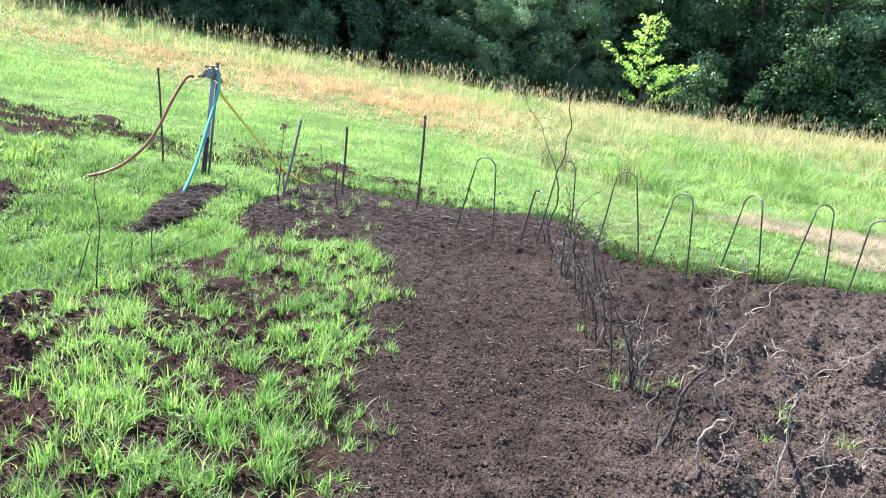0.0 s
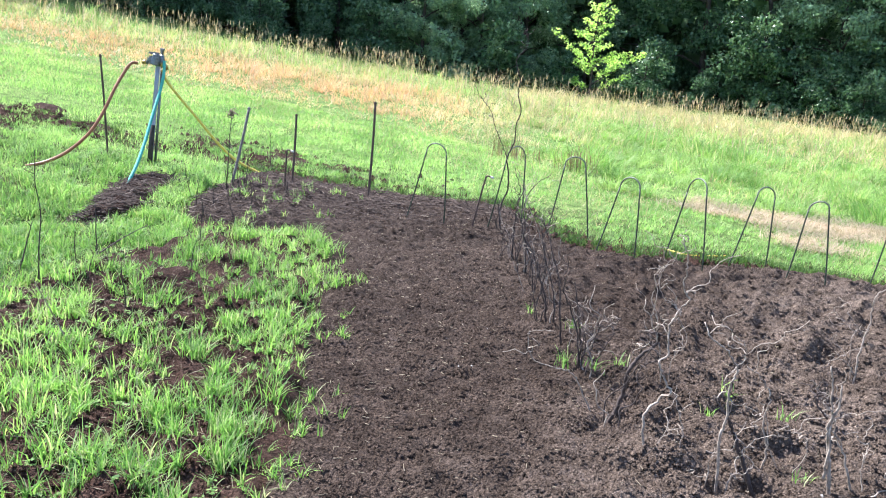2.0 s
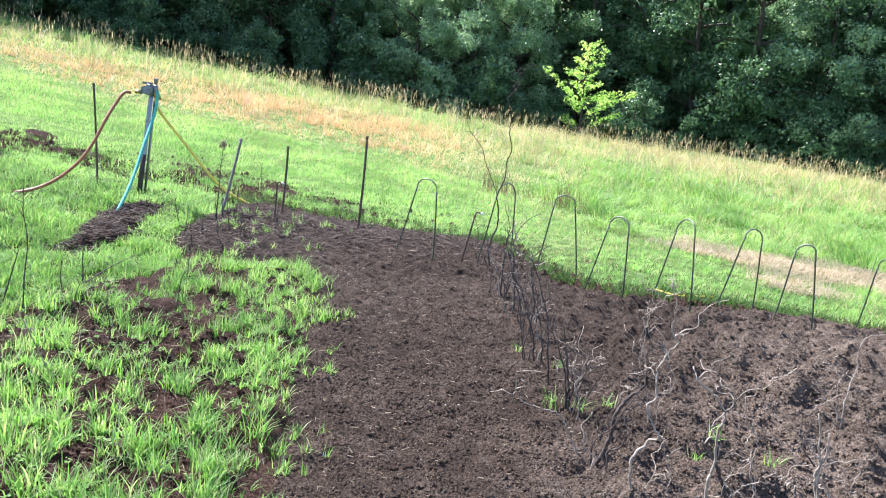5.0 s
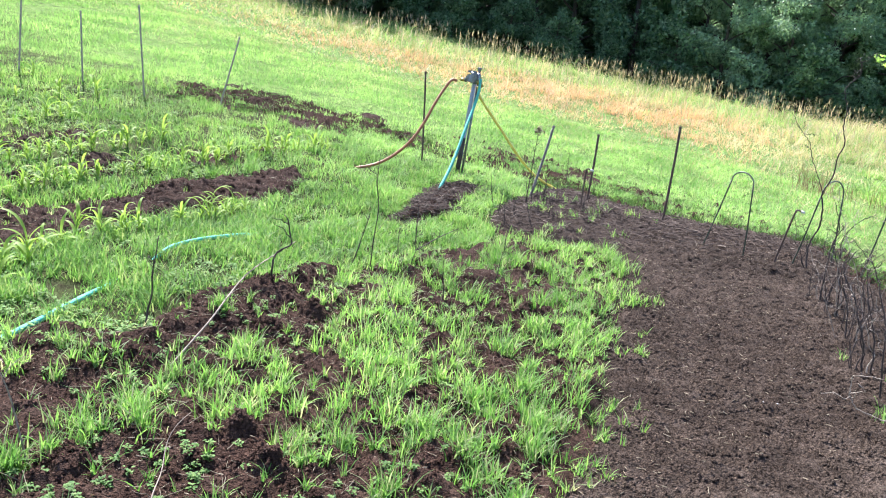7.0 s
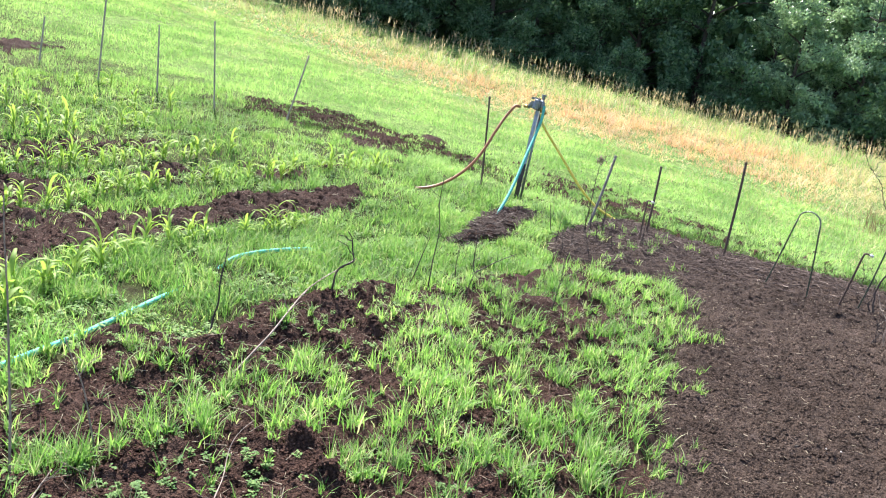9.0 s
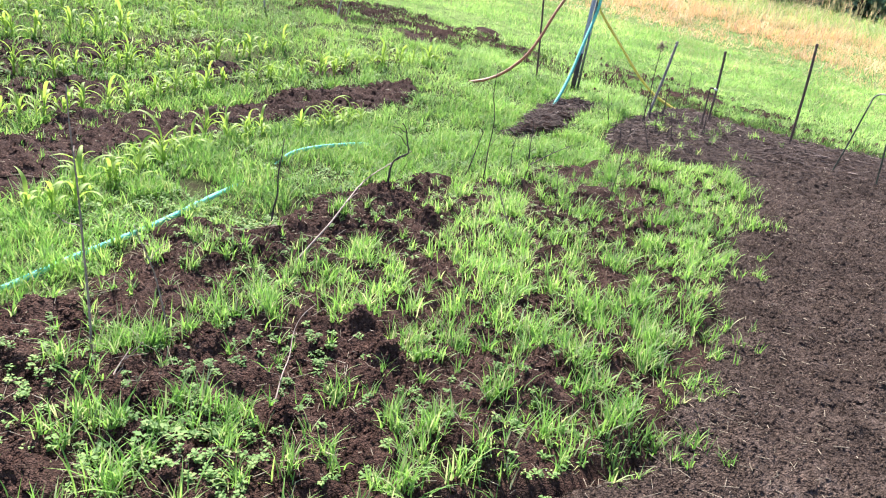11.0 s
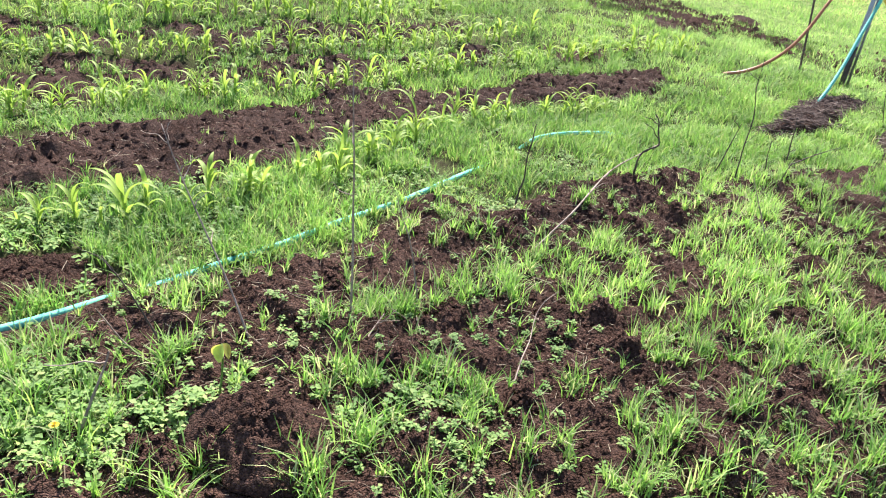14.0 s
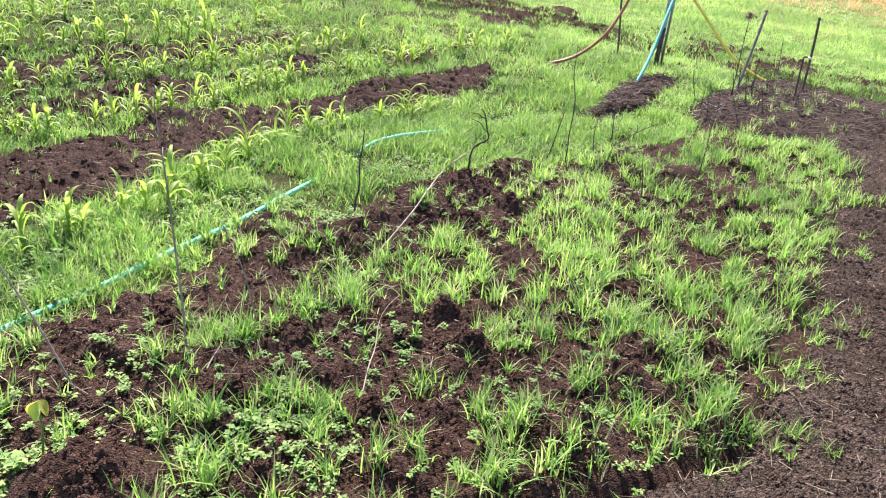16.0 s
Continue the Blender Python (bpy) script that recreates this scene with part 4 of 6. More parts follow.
# longer tufts on the path, along the hose and at the feet of the maize
x, y = scatter(rs, 3000, -4.0, -1.95, -0.8, 8.0)
keep = (soil_depth(x, y) < 0.04) & (fbm(x, y, 0.4, 3, 69) > -0.06)
tufts("path_tuft", "long arching grass tufts along the path", list(zip(x[keep], y[keep], rs.uniform(0.3, 1.0, int(keep.sum())))), 36, 0.06, 0.165, 0.045, 0.0066, GRASS, rs, ground_z, 3)
x, y = scatter(rs, 3600, -10.5, -3.4, -1.0, 9.0)
keep = (soil_depth(x, y) < 0.06) & (fbm(x, y, 0.5, 2, 71) > -0.06)
tufts("row_tuft", "long grass tufts between the maize rows", list(zip(x[keep], y[keep], rs.uniform(0.3, 1.0, int(keep.sum())))), 28, 0.06, 0.155, 0.05, 0.0078, GRASS, rs, ground_z, 2)
# grass lying over the hose
over = [(-2.05, 0.66, 0.7), (-2.1, 0.72, 0.8), (-2.06, 0.78, 0.6), (-2.14, 0.8, 0.7), (-2.28, 1.34, 0.5), (-2.36, 1.5, 0.7), (-2.4, 1.62, 0.6), (-2.44, 1.72, 0.7), (-2.5, 1.84, 0.5), (-2.62, 2.2, 0.5), (-2.78, 2.5, 0.6), (-2.98, 2.9, 0.7), (-3.06, 3.1, 0.9), (-3.14, 3.25, 0.9)]
tufts("hose_tuft", "grass tufts growing over the teal hose", over, 44, 0.05, 0.13, 0.05, 0.006, TUFT, rs, ground_z, 3)
# small tufts along the willow row
row = [(0.98, 5.1, 0.9), (0.95, 4.55, 1.1), (1.1, 4.5, 0.9), (1.25, 4.6, 0.7), (1.75, 4.3, 0.7), (1.65, 4.15, 0.6), (2.0, 4.2, 0.8), (0.7, 5.5, 0.6), (1.95, 3.6, 0.5)]
for cx, cy, size in row:
    tagged(tufts("grass_tuft", "small grass tuft at the foot of willow shoots", [(cx, cy, size)], 26, 0.05, 0.14, 0.045, 0.006, TUFT, rs, top_z), "", "grass tuft", "grass tufts along the willow", "thing")


def weeds(name, label, x, y, zfun, rs, size, leaves, material):
    """Low broad-leaved weeds: rosettes of folded leaves."""
    n = len(x)
    k = np.repeat(np.arange(n), leaves)
    m = len(k)
    az, tilt, reach = rs.uniform(0, 2 * np.pi, m), rs.uniform(0.1, 0.9, m), rs.uniform(0.3, 1.2, m) * size
    s = rs.uniform(0.5, 1.0, m) * size * 0.6
    d = np.stack([np.cos(az), np.sin(az), 0 * az], 1)
    side = np.stack([-np.sin(az), np.cos(az), 0 * az], 1)
    c = np.stack([x[k], y[k], zfun(x, y)[k] + rs.uniform(0.1, 1.0, m) * size * 0.9], 1) + d * (reach * 0.6)[:, None]
    up = np.array([0, 0, 1.0])
    v = np.stack([c - d * s[:, None] * 0.5, c + side * (s * 0.45)[:, None] + up * (s * 0.18)[:, None], c - side * (s * 0.45)[:, None] + up * (s * 0.18)[:, None],
                  c + d * s[:, None] * 0.6 + up * ((tilt - 0.5) * s)[:, None]], 1).reshape(-1, 3)
    t = (np.array([(0, 3, 1), (0, 2, 3)])[None] + (np.arange(m) * 4)[:, None, None]).reshape(-1, 3)
    tagged(new(name, mesh_tris(name, v, t, material)), label, "weeds", "", "stuff")


x, y = scatter(rs, 1500, -2.6, 0.0, -0.6, 6.5)
for wx, wy, wr, wn in ((-1.34, 0.34, 0.13, 130), (-1.5, 0.25, 0.1, 50), (-1.15, 0.62, 0.08, 30), (-1.3, 0.8, 0.06, 22), (-0.93, 1.38, 0.08, 40), (-0.7, 1.2, 0.07, 25), (-0.88, 1.05, 0.08, 30), (-1.45, 1.1, 0.08, 20), (-1.1, 2.0, 0.1, 20)):
    x, y = np.r_[x, rs.normal(wx, wr, wn)], np.r_[y, rs.normal(wy, wr, wn)]
keep = (inside(x, y, WEEDY_BED) > -0.05) & ((fbm(x, y, 0.6, 2, 73) > -0.05) | (np.arange(len(x)) > 1499))
weeds("broadleaf_weed", "low broad-leaved weeds on the lumpy bed", x[keep], y[keep], top_z, rs, 0.025, 21, WEED)
x, y = np.r_[rs.normal(-1.34, 0.12, 90), rs.normal(-1.2, 0.05, 14), rs.normal(-0.95, 0.1, 12)], np.r_[rs.normal(0.34, 0.12, 90), rs.normal(0.6, 0.05, 14), rs.normal(1.2, 0.15, 12)]
weeds("broadleaf_weed", "lush broad-leaved weeds with larger leaves on the bed", x, y, top_z, rs, 0.042, 16, WEED)
x, y = scatter(rs, 6500, -9, -2.0, -1.0, 8)
x, y = np.r_[x, rs.normal(-3.0, 0.18, 320)], np.r_[y, rs.normal(0.75, 0.3, 320)]
keep = (soil_depth(x, y) < 0.12) & (fbm(x, y, 0.6, 3, 79) > -0.03)
weeds("row_weed", "low leafy weeds along the maize rows", x[keep], y[keep], ground_z, rs, 0.045, 14, WEED)


# ---- loose matter on the soil ----
def crumbs(name, label, category, x, y, z, size, material, rs):
    """Angular lumps: squashed, jittered octahedra."""
    n = len(x)
    o = np.array([(1, 0, -0.3), (0, 1, -0.3), (-1, 0, -0.3), (0, -1, -0.3), (0, 0, 0.9)], float)
    v = o[None] * rs.uniform(0.55, 1.25, (n, 5, 1)) + rs.normal(0, 0.15, (n, 5, 3))
    a = rs.uniform(0, 2 * np.pi, n)
    c, s = np.cos(a)[:, None], np.sin(a)[:, None]
    v = np.stack([v[..., 0] * c - v[..., 1] * s, v[..., 0] * s + v[..., 1] * c, v[..., 2] * 0.8], -1) * size[:, None, None]
    v += np.stack([x, y, z + size * 0.3], 1)[:, None, :]
    f = np.array([(0, 1, 4), (1, 2, 4), (2, 3, 4), (3, 0, 4)])
    t = (f[None] + (np.arange(n) * 5)[:, None, None]).reshape(-1, 3)
    tagged(new(name, mesh_tris(name, v.reshape(-1, 3), t, material)), label, category, "", "stuff")


x, y = scatter(rs, 420000, -1.5, 4.8, 1.6, 8.6)
keep = (inside(x, y, MAIN_BED) > 0.03) & (rs.rand(len(x)) < np.clip(1.25 - 0.17 * y, 0.12, 0.6))
x, y = x[keep], y[keep]
crumbs("soil_crumb", "loose crumbs of dark soil on the raked bed", "soil", x, y, bed_at(x, y)[0], (0.0025 + 0.011 * rs.rand(len(x)) ** 1.9) * (0.8 + 0.09 * y), SOIL, rs)
x, y = scatter(rs, 3000, -1.4, 5.5, 1.8, 9.0)
keep = (inside(x, y, MAIN_BED) > 0.06) & (fbm(x, y, 0.5, 2, 93) + 0.12 * np.clip(x, -1, 2) > 0.0)
x, y = x[keep], y[keep]
crumbs("soil_clod", "larger dark clods on the raked bed", "soil", x, y, bed_at(x, y)[0] - 0.004, 0.008 + 0.018 * rs.rand(len(x)) ** 3, SOIL, rs)
x, y = scatter(rs, 70000, -2.7, 0.0, -0.2, 5.0)
keep = inside(x, y, WEEDY_BED) > 0.05
x, y = x[keep], y[keep]
crumbs("soil_clod", "crumbly dark clods on the weedy bed", "soil", x, y, weedy_at(x, y)[0], 0.003 + 0.014 * rs.rand(len(x)) ** 3, SOIL_RED, rs)
for at, poly, n, size in ((strip_at, STRIP_WIDE, 12000, 0.030), (hose_at, PATCH_HOSE, 5000, 0.022), (far_at, STRIP_FAR, 14000, 0.04), (mid_at, STRIP_MID, 6500, 0.035), (back_at, STRIP_BACK, 4500, 0.04)):
    (x0, y0), (x1, y1) = np.min(poly, axis=0), np.max(poly, axis=0)
    x, y = scatter(rs, n, x0, x1, y0, y1)
    keep = inside(x, y, poly) > -0.02
    x, y = x[keep], y[keep]
    crumbs("soil_clod", "dark reddish clods on bare soil", "soil", x, y, at(x, y)[0], size * (0.15 + rs.rand(len(x)) ** 3), SOIL_RED if at in (hose_at, far_at) else SOIL_STRIP, rs)
pick = rs.randint(0, len(back), 2600)
x, y = back[pick, 0] + rs.normal(0, 0.15, 2600), back[pick, 1] + np.abs(rs.normal(0.0, 0.22, 2600))
crumbs("soil_clod", "dark clods thrown onto the grass behind the bed", "soil", x, y, np.maximum(top_z(x, y), ground_z(x, y)), 0.008 + 0.04 * rs.rand(2600) ** 2, SOIL_RED, rs)
x, y = rs.normal(-3.2, 0.9, 3000), rs.normal(9.95, 0.45, 3000)
keep = fbm(x, y, 0.45, 2, 97) > 0.0
x, y = x[keep], y[keep]
crumbs("soil_clod", "dark clods scattered behind the water post", "soil", x, y, ground_z(x, y), 0.012 + 0.05 * rs.rand(len(x)) ** 2, SOIL_RED, rs)
x, y = rs.normal(-2.085, 0.03, 220), rs.normal(0.715, 0.035, 220)
crumbs("soil_clod", "crumbly earth fallen over the teal hose", "soil", x, y, np.maximum(top_z(x, y), ground_z(x, y)) + rs.uniform(0.0, 0.032, 220), rs.uniform(0.004, 0.014, 220), SOIL_RED, rs)
x, y = scatter(rs, 60, -0.2, 4.0, 2.0, 7.5)
crumbs("pebble", "small pale pebbles in the raked soil", "stones", x, y, top_z(x, y), 0.003 + 0.007 * rs.rand(60) ** 2, STONE, rs)


def big_clod(px, py, r0, h, seed):
    """A heap of crumbly earth: a dome broken up by lumps of three sizes."""
    n, m = 40, 64
    q, a = np.meshgrid(np.linspace(0, 1, n), np.linspace(0, 2 * np.pi, m, endpoint=False), indexing="ij")
    X, Y = q * np.cos(a) * r0, q * np.sin(a) * r0
    out = 1 + 0.45 * fbm(np.cos(a) + 3, np.sin(a) + 3, 0.8, 2, seed)
    X, Y = X * out, Y * out * 0.85
    h *= 0.62
    Z = h * (1 - q ** 2.2) + (1 - q) ** 0.5 * (0.9 * h * np.abs(fbm(X + px, Y + py, 0.09, 2, seed + 2)) * 2 + 0.05 * np.abs(fbm(X + px, Y + py, 0.05, 3, seed + 5, 0.75))) - 0.04 * q
    v = np.stack([X, Y, Z], -1).reshape(-1, 3)
    i, j = np.meshgrid(np.arange(n - 1), np.arange(m), indexing="ij")
    A, B = (i * m + j).ravel(), (i * m + (j + 1) % m).ravel()
    t = np.vstack([np.stack([A, A + m, B + m], 1), np.stack([A, B + m, B], 1)])
    ob = new("earth_clod", mesh_tris("earth_clod", v, t, SOIL_RED, True))
    ob.location = (px, py, tz(px, py) - 0.01)
    tagged(ob, "crumbly heap of dark earth on the weedy bed", "clod", "heaps of earth")
    return v + np.array(ob.location)


heap = []
for k, (px, py, r0, h) in enumerate([(-0.98, 0.78, 0.24, 0.095), (-0.74, 1.1, 0.15, 0.09), (-1.14, 1.28, 0.13, 0.07), (-1.41, 1.7, 0.15, 0.08), (-1.16, 2.25, 0.15, 0.08), (-0.92, 2.12, 0.13, 0.07), (-1.8, 1.41, 0.14, 0.07), (-1.95, 2.4, 0.15, 0.07),
                                      (-1.82, 3.1, 0.16, 0.09), (-2.25, 3.6, 0.2, 0.06), (-2.3, 3.9, 0.16, 0.06), (-1.05, 0.5, 0.13, 0.07), (-1.85, 3.5, 0.13, 0.07), (-0.85, 1.6, 0.1, 0.05)]):
    heap.append(big_clod(px, py, r0, h, 400 + 10 * k))
heap = np.vstack(heap)
heap = heap[rs.randint(0, len(heap), 9000)] + rs.normal(0, 0.004, (9000, 3))
crumbs("soil_crumb", "crumbs of dark earth on the heaps", "soil", heap[:, 0], heap[:, 1], heap[:, 2] - 0.003, 0.003 + 0.012 * rs.rand(9000) ** 2.5, SOIL_RED, rs)


def bits(name, label, x, y, z, length, width, material, rs):
    """Short flat stems lying on the soil."""
    n = len(x)
    a, tip = rs.uniform(0, 2 * np.pi, n), rs.normal(0, 0.18, n)
    d = np.stack([np.cos(a), np.sin(a), tip], 1) * length[:, None] * 0.5
    s = np.stack([-np.sin(a), np.cos(a), 0 * a], 1) * width[:, None] * 0.5
    c = np.stack([x, y, z + 0.006 + np.abs(tip) * length * 0.5], 1)
    up = np.array([0, 0, 1.0]) * width[:, None]
    v = np.stack([c - d - s, c - d + s, c - d + up, c + d - s, c + d + s, c + d + up], 1).reshape(-1, 3)
    f = np.array([(0, 1, 4), (0, 4, 3), (1, 2, 5), (1, 5, 4), (2, 0, 3), (2, 3, 5)])
    t = (f[None] + (np.arange(n) * 6)[:, None, None]).reshape(-1, 3)
    tagged(new(name, mesh_tris(name, v, t, material)), label, "straw", "", "stuff")


x, y = scatter(rs, 4500, -1.5, 4.5, 1.4, 8.4)
keep = (inside(x, y, MAIN_BED) > 0.0) & (rs.rand(len(x)) < 0.25 + 0.75 * np.exp(-((x + 0.1 * y) / 1.4) ** 2))
x, y = x[keep], y[keep]
bits("straw_bit", "short pale straw bits on the raked soil", x, y, bed_at(x, y)[0], 0.008 + 0.030 * rs.rand(len(x)) ** 2, rs.uniform(0.0015, 0.0038, len(x)), STRAW, rs)
x, y = rs.normal(0.05, 0.28, 220), rs.normal(2.35, 0.4, 220)
bits("straw_stalk", "dry pale stalks lying at the raked bed's rim", x, y, top_z(x, y), 0.02 + 0.09 * rs.rand(220) ** 2, rs.uniform(0.0012, 0.0028, 220), STRAW, rs)
x, y = scatter(rs, 2600, -2.4, 0.0, 0.2, 5.5)
keep = inside(x, y, WEEDY_BED) > 0.05
x, y = x[keep], y[keep]
bits("straw_bit", "short pale straw bits on the weedy bed", x, y, top_z(x, y), 0.008 + 0.045 * rs.rand(len(x)) ** 2, rs.uniform(0.0012, 0.0032, len(x)), STRAW, rs)
def mulch_z(x, y):
    """The top of the mulch, on the mound or on the bed's corner."""
    z, m = mound_at(x, y)
    return np.maximum(top_z(x, y), np.where(m > 0.2, z, ground_z(x, y))) + 0.004


x, y = scatter(rs, 24000, -3.8, 0.4, 6.1, 9.5)
keep = (inside(x, y, MOUND) > -0.03) | ((inside(x, y, MAIN_BED) > 0.05) & (rs.rand(len(x)) < 0.6 * np.clip((y + 0.9 * (-1.0 - x) - 7.2) / 1.6, 0, 1)))
x, y = x[keep], y[keep]
bits("mulch_fibre", "dark brown fibrous mulch on mound and bed corner", x, y, mulch_z(x, y), rs.uniform(0.03, 0.14, len(x)), rs.uniform(0.003, 0.007, len(x)), MULCH, rs)
bits("mulch_fibre", "pale dry stems among the mulch", x[::36], y[::36], mulch_z(x[::36], y[::36]) + 0.004, rs.uniform(0.03, 0.16, len(x[::36])), rs.uniform(0.002, 0.005, len(x[::36])), TWIG, rs)
x, y = scatter(rs, 1100, -5.0, -3.3, -0.8, 6.5)
keep = inside(x, y, STRIP_WIDE) > 0.02
x, y = x[keep], y[keep]
bits("dry_stem_bit", "dry roots and stems lying on the bare strip", x, y, strip_at(x, y)[0], 0.015 + 0.09 * rs.rand(len(x)) ** 2, rs.uniform(0.0012, 0.003, len(x)), STRAW, rs)
x, y = scatter(rs, 700, -2.4, -0.6, -0.4, 5.5)
bits("dead_stem_bit", "dry dead stems lying on the weedy bed", x, y, top_z(x, y), rs.uniform(0.02, 0.11, 700), rs.uniform(0.0012, 0.003, 700), STRAW, rs)


# ---- stakes and hoops ----
def stake(base, tip, r, label, category="stake", material=RUST, group=""):
    """A round bar driven into the soil, with a mushroomed, slightly domed head."""
    bx, by = base
    z = tz(bx, by)
    top = np.array(tip, float) - (bx, by, z)
    ob = thing("garden_stake", (bx, by, z), label, category, group)
    bow = np.array([0.008, -0.004, 0.0])
    part("bar", tube("bar", smooth_path([-0.12 * top, 0.3 * top + bow, 0.7 * top + bow, 0.985 * top], 4), r, r * 0.92, material, 8), ob)
    part("head", tube("head", [0.975 * top, 0.985 * top, 0.996 * top, top], r * 1.25, r * 0.9, material, 8), ob)
    return ob


ROW = "stakes along the bed"
stake((-4.35, 8.52), (-4.40, 8.45, 1.37), 0.012, "thin dark rusty stake standing in grass beside the water post", group=ROW)
stake((-2.76, 8.32), (-2.72, 8.60, 0.96), 0.015, "leaning weathered grey stake at the bed's corner", material=GREY_WOOD, group=ROW)
stake((-2.22, 8.67), (-2.21, 8.68, 0.94), 0.013, "upright dark metal stake at the back of the bed", group=ROW)
stake((-1.35, 8.70), (-1.345, 8.70, 1.155), 0.014, "tall dark metal stake at the back of the bed", group=ROW)
FAR = "stakes beyond the maize"
stake((-9.80, 6.73), (-9.78, 6.76, 1.90), 0.0125, "tall weathered wooden stake beyond the maize", material=PALE_WOOD, group=FAR)
stake((-9.35, 7.38), (-9.38, 7.35, 1.58), 0.0125, "weathered wooden stake beyond the maize", material=PALE_WOOD, group=FAR)
stake((-8.47, 7.71), (-8.54, 7.63, 1.75), 0.0125, "upright brown stake beyond the maize", material=PALE_WOOD, group=FAR)
stake((-7.77, 8.44), (-7.61, 8.59, 1.50), 0.0125, "slanting pale wooden stake beyond the maize", material=PALE_WOOD, group=FAR)
stake((-11.27, 6.68), (-11.26, 6.72, 1.43), 0.0125, "pale wooden stake far up the slope", material=PALE_WOOD, group=FAR)


def wand(base, tip, label):
    """A thin bar with a bent-over hook and a pale tip."""
    bx, by = base
    z = tz(bx, by)
    top = np.array(tip, float) - (bx, by, z)
    ob = thing("hooked_stake", (bx, by, z), label, "stake", ROW)
    part("rod", tube("rod", smooth_path([-0.15 * top, 0.5 * top, 0.93 * top, 0.99 * top + (0.012, 0, 0.004), top + (0.05, 0, -0.005)], 5), 0.010, 0.008, RUST, 7), ob)
    part("tip", tube("tip", [top + (0.045, 0, -0.004), top + (0.075, 0, -0.012)], 0.012, 0.010, WHITE_TIP, 8), ob, "pale plastic tip")


wand((-0.09, 8.03), (0.0, 8.01, 0.59), "thin hooked metal stake in the raked bed")
wand((-2.11, 8.19), (-2.10, 8.17, 0.60), "thin hooked metal stake beside an upright stake")


def hoop(bl, br, tl, tr, label="dark green wire hoop pushed into the bed's edge"):
    """A wire hoop: two legs and a round bow."""
    mx, my = (bl[0] + br[0]) / 2, (bl[1] + br[1]) / 2
    z = tz(mx, my)
    o = np.array([mx, my, z])
    a, b = np.array([*bl, tz(*bl) - 0.12]) - o, np.array([*br, tz(*br) - 0.12]) - o
    c, d = np.array(tl) - o, np.array(tr) - o
    up, half = np.array([0, 0, 1.0]), (d - c) / 2
    mid, r = (c + d) / 2, float(np.linalg.norm(d - c)) / 2
    bow = [mid - half * math.cos(k) + up * (r * 0.85) * math.sin(k) for k in np.linspace(0, math.pi, 9)]
    ob = thing("wire_hoop", tuple(o), label, "hoop", "wire hoops along the bed")
    part("leg", tube("leg", smooth_path([a, a * 0.55 + c * 0.45 + (0.006, 0, 0), c], 5), 0.0072, 0.0072, GREEN_STEEL, 7), ob)
    part("leg", tube("leg", smooth_path([b, b * 0.55 + d * 0.45 + (0.006, 0, 0), d], 5), 0.0072, 0.0072, GREEN_STEEL, 7), ob)
    # the bow's highlight is put into its colour by a paler steel
    part("bow", tube("bow", smooth_path(bow, 3), 0.0072, 0.0072, PALE_STEEL, 7), ob, "pale top of the bow, highlight painted in")


HOOPS = [((-0.78, 8.0), (-0.36, 7.97), (-0.61, 8.03, 0.76), (-0.4, 7.96, 0.75)),
         ((0.04, 8.06), (0.36, 8.4), (0.17, 8.07, 0.74), (0.33, 8.38, 0.74)),
         ((0.61, 8.25), (1.06, 8.2), (0.73, 8.25, 0.76), (0.93, 8.2, 0.76)),
         ((1.09, 7.84), (1.47, 7.67), (1.26, 7.83, 0.65), (1.43, 7.67, 0.67)),
         ((1.73, 7.95), (2.08, 7.66), (1.87, 7.92, 0.67), (2.0, 7.66, 0.71)),
         ((2.32, 8.0), (2.70, 8.1), (2.49, 7.98, 0.70), (2.67, 8.1, 0.68)),
         ((2.76, 7.64), (3.08, 7.51), (2.85, 7.62, 0.67), (2.99, 7.54, 0.70)),
         ((3.64, 8.2), (3.85, 8.0), (3.73, 8.18, 0.58), (3.83, 8.0, 0.58))]
for h in HOOPS:
    hoop(*h)

# ---- the water post and its hoses ----
HX, HY = -3.85, 8.55
HZ = gz(HX, HY)
hyd = thing("water_post", (HX, HY, HZ), "leaning grey-blue wooden water post with metal taps on top", "water post")


def box(name, lo, hi, material, bevel=0.006):
    bm = bmesh.new()
    bmesh.ops.create_cube(bm, size=1.0)
    for v in bm.verts:
        v.co = [lo[k] + (v.co[k] + 0.5) * (hi[k] - lo[k]) for k in range(3)]
    bmesh.ops.bevel(bm, geom=bm.edges[:], offset=bevel, segments=2, affect="EDGES")
    me = bpy.data.meshes.new(name)
    bm.to_mesh(me)
    bm.free()
    me.materials.append(material)
    return me


post_top = np.array([0.06, 0.04, 1.17])
body = part("post", tube("post", [-0.15 * post_top, 0.35 * post_top, 0.7 * post_top, post_top], 0.034, 0.031, POST_BLUE, 4), hyd)
part("lower_post", tube("lower_post", [-0.1 * post_top + (0.0, -0.01, 0), 0.38 * post_top + (0.0, -0.01, 0)], 0.038, 0.036, BARK, 4), hyd, "dark wooden foot of the post")
part("riser_pipe", tube("riser_pipe", [np.array([0.03, 0.045, -0.1]), post_top + (0.02, 0.045, 0.02)], 0.014, 0.014, CAST, 8), hyd)
part("manifold", box("manifold", (-0.03, -0.05, 1.12), (0.14, 0.05, 1.19), CAST, 0.018), hyd)
part("tap_body", tube("tap_body", smooth_path([post_top + (-0.02, -0.02, -0.02), post_top + (-0.07, -0.03, -0.02), post_top + (-0.12, -0.03, -0.06)], 5), 0.032, 0.022, CAST, 10), hyd)
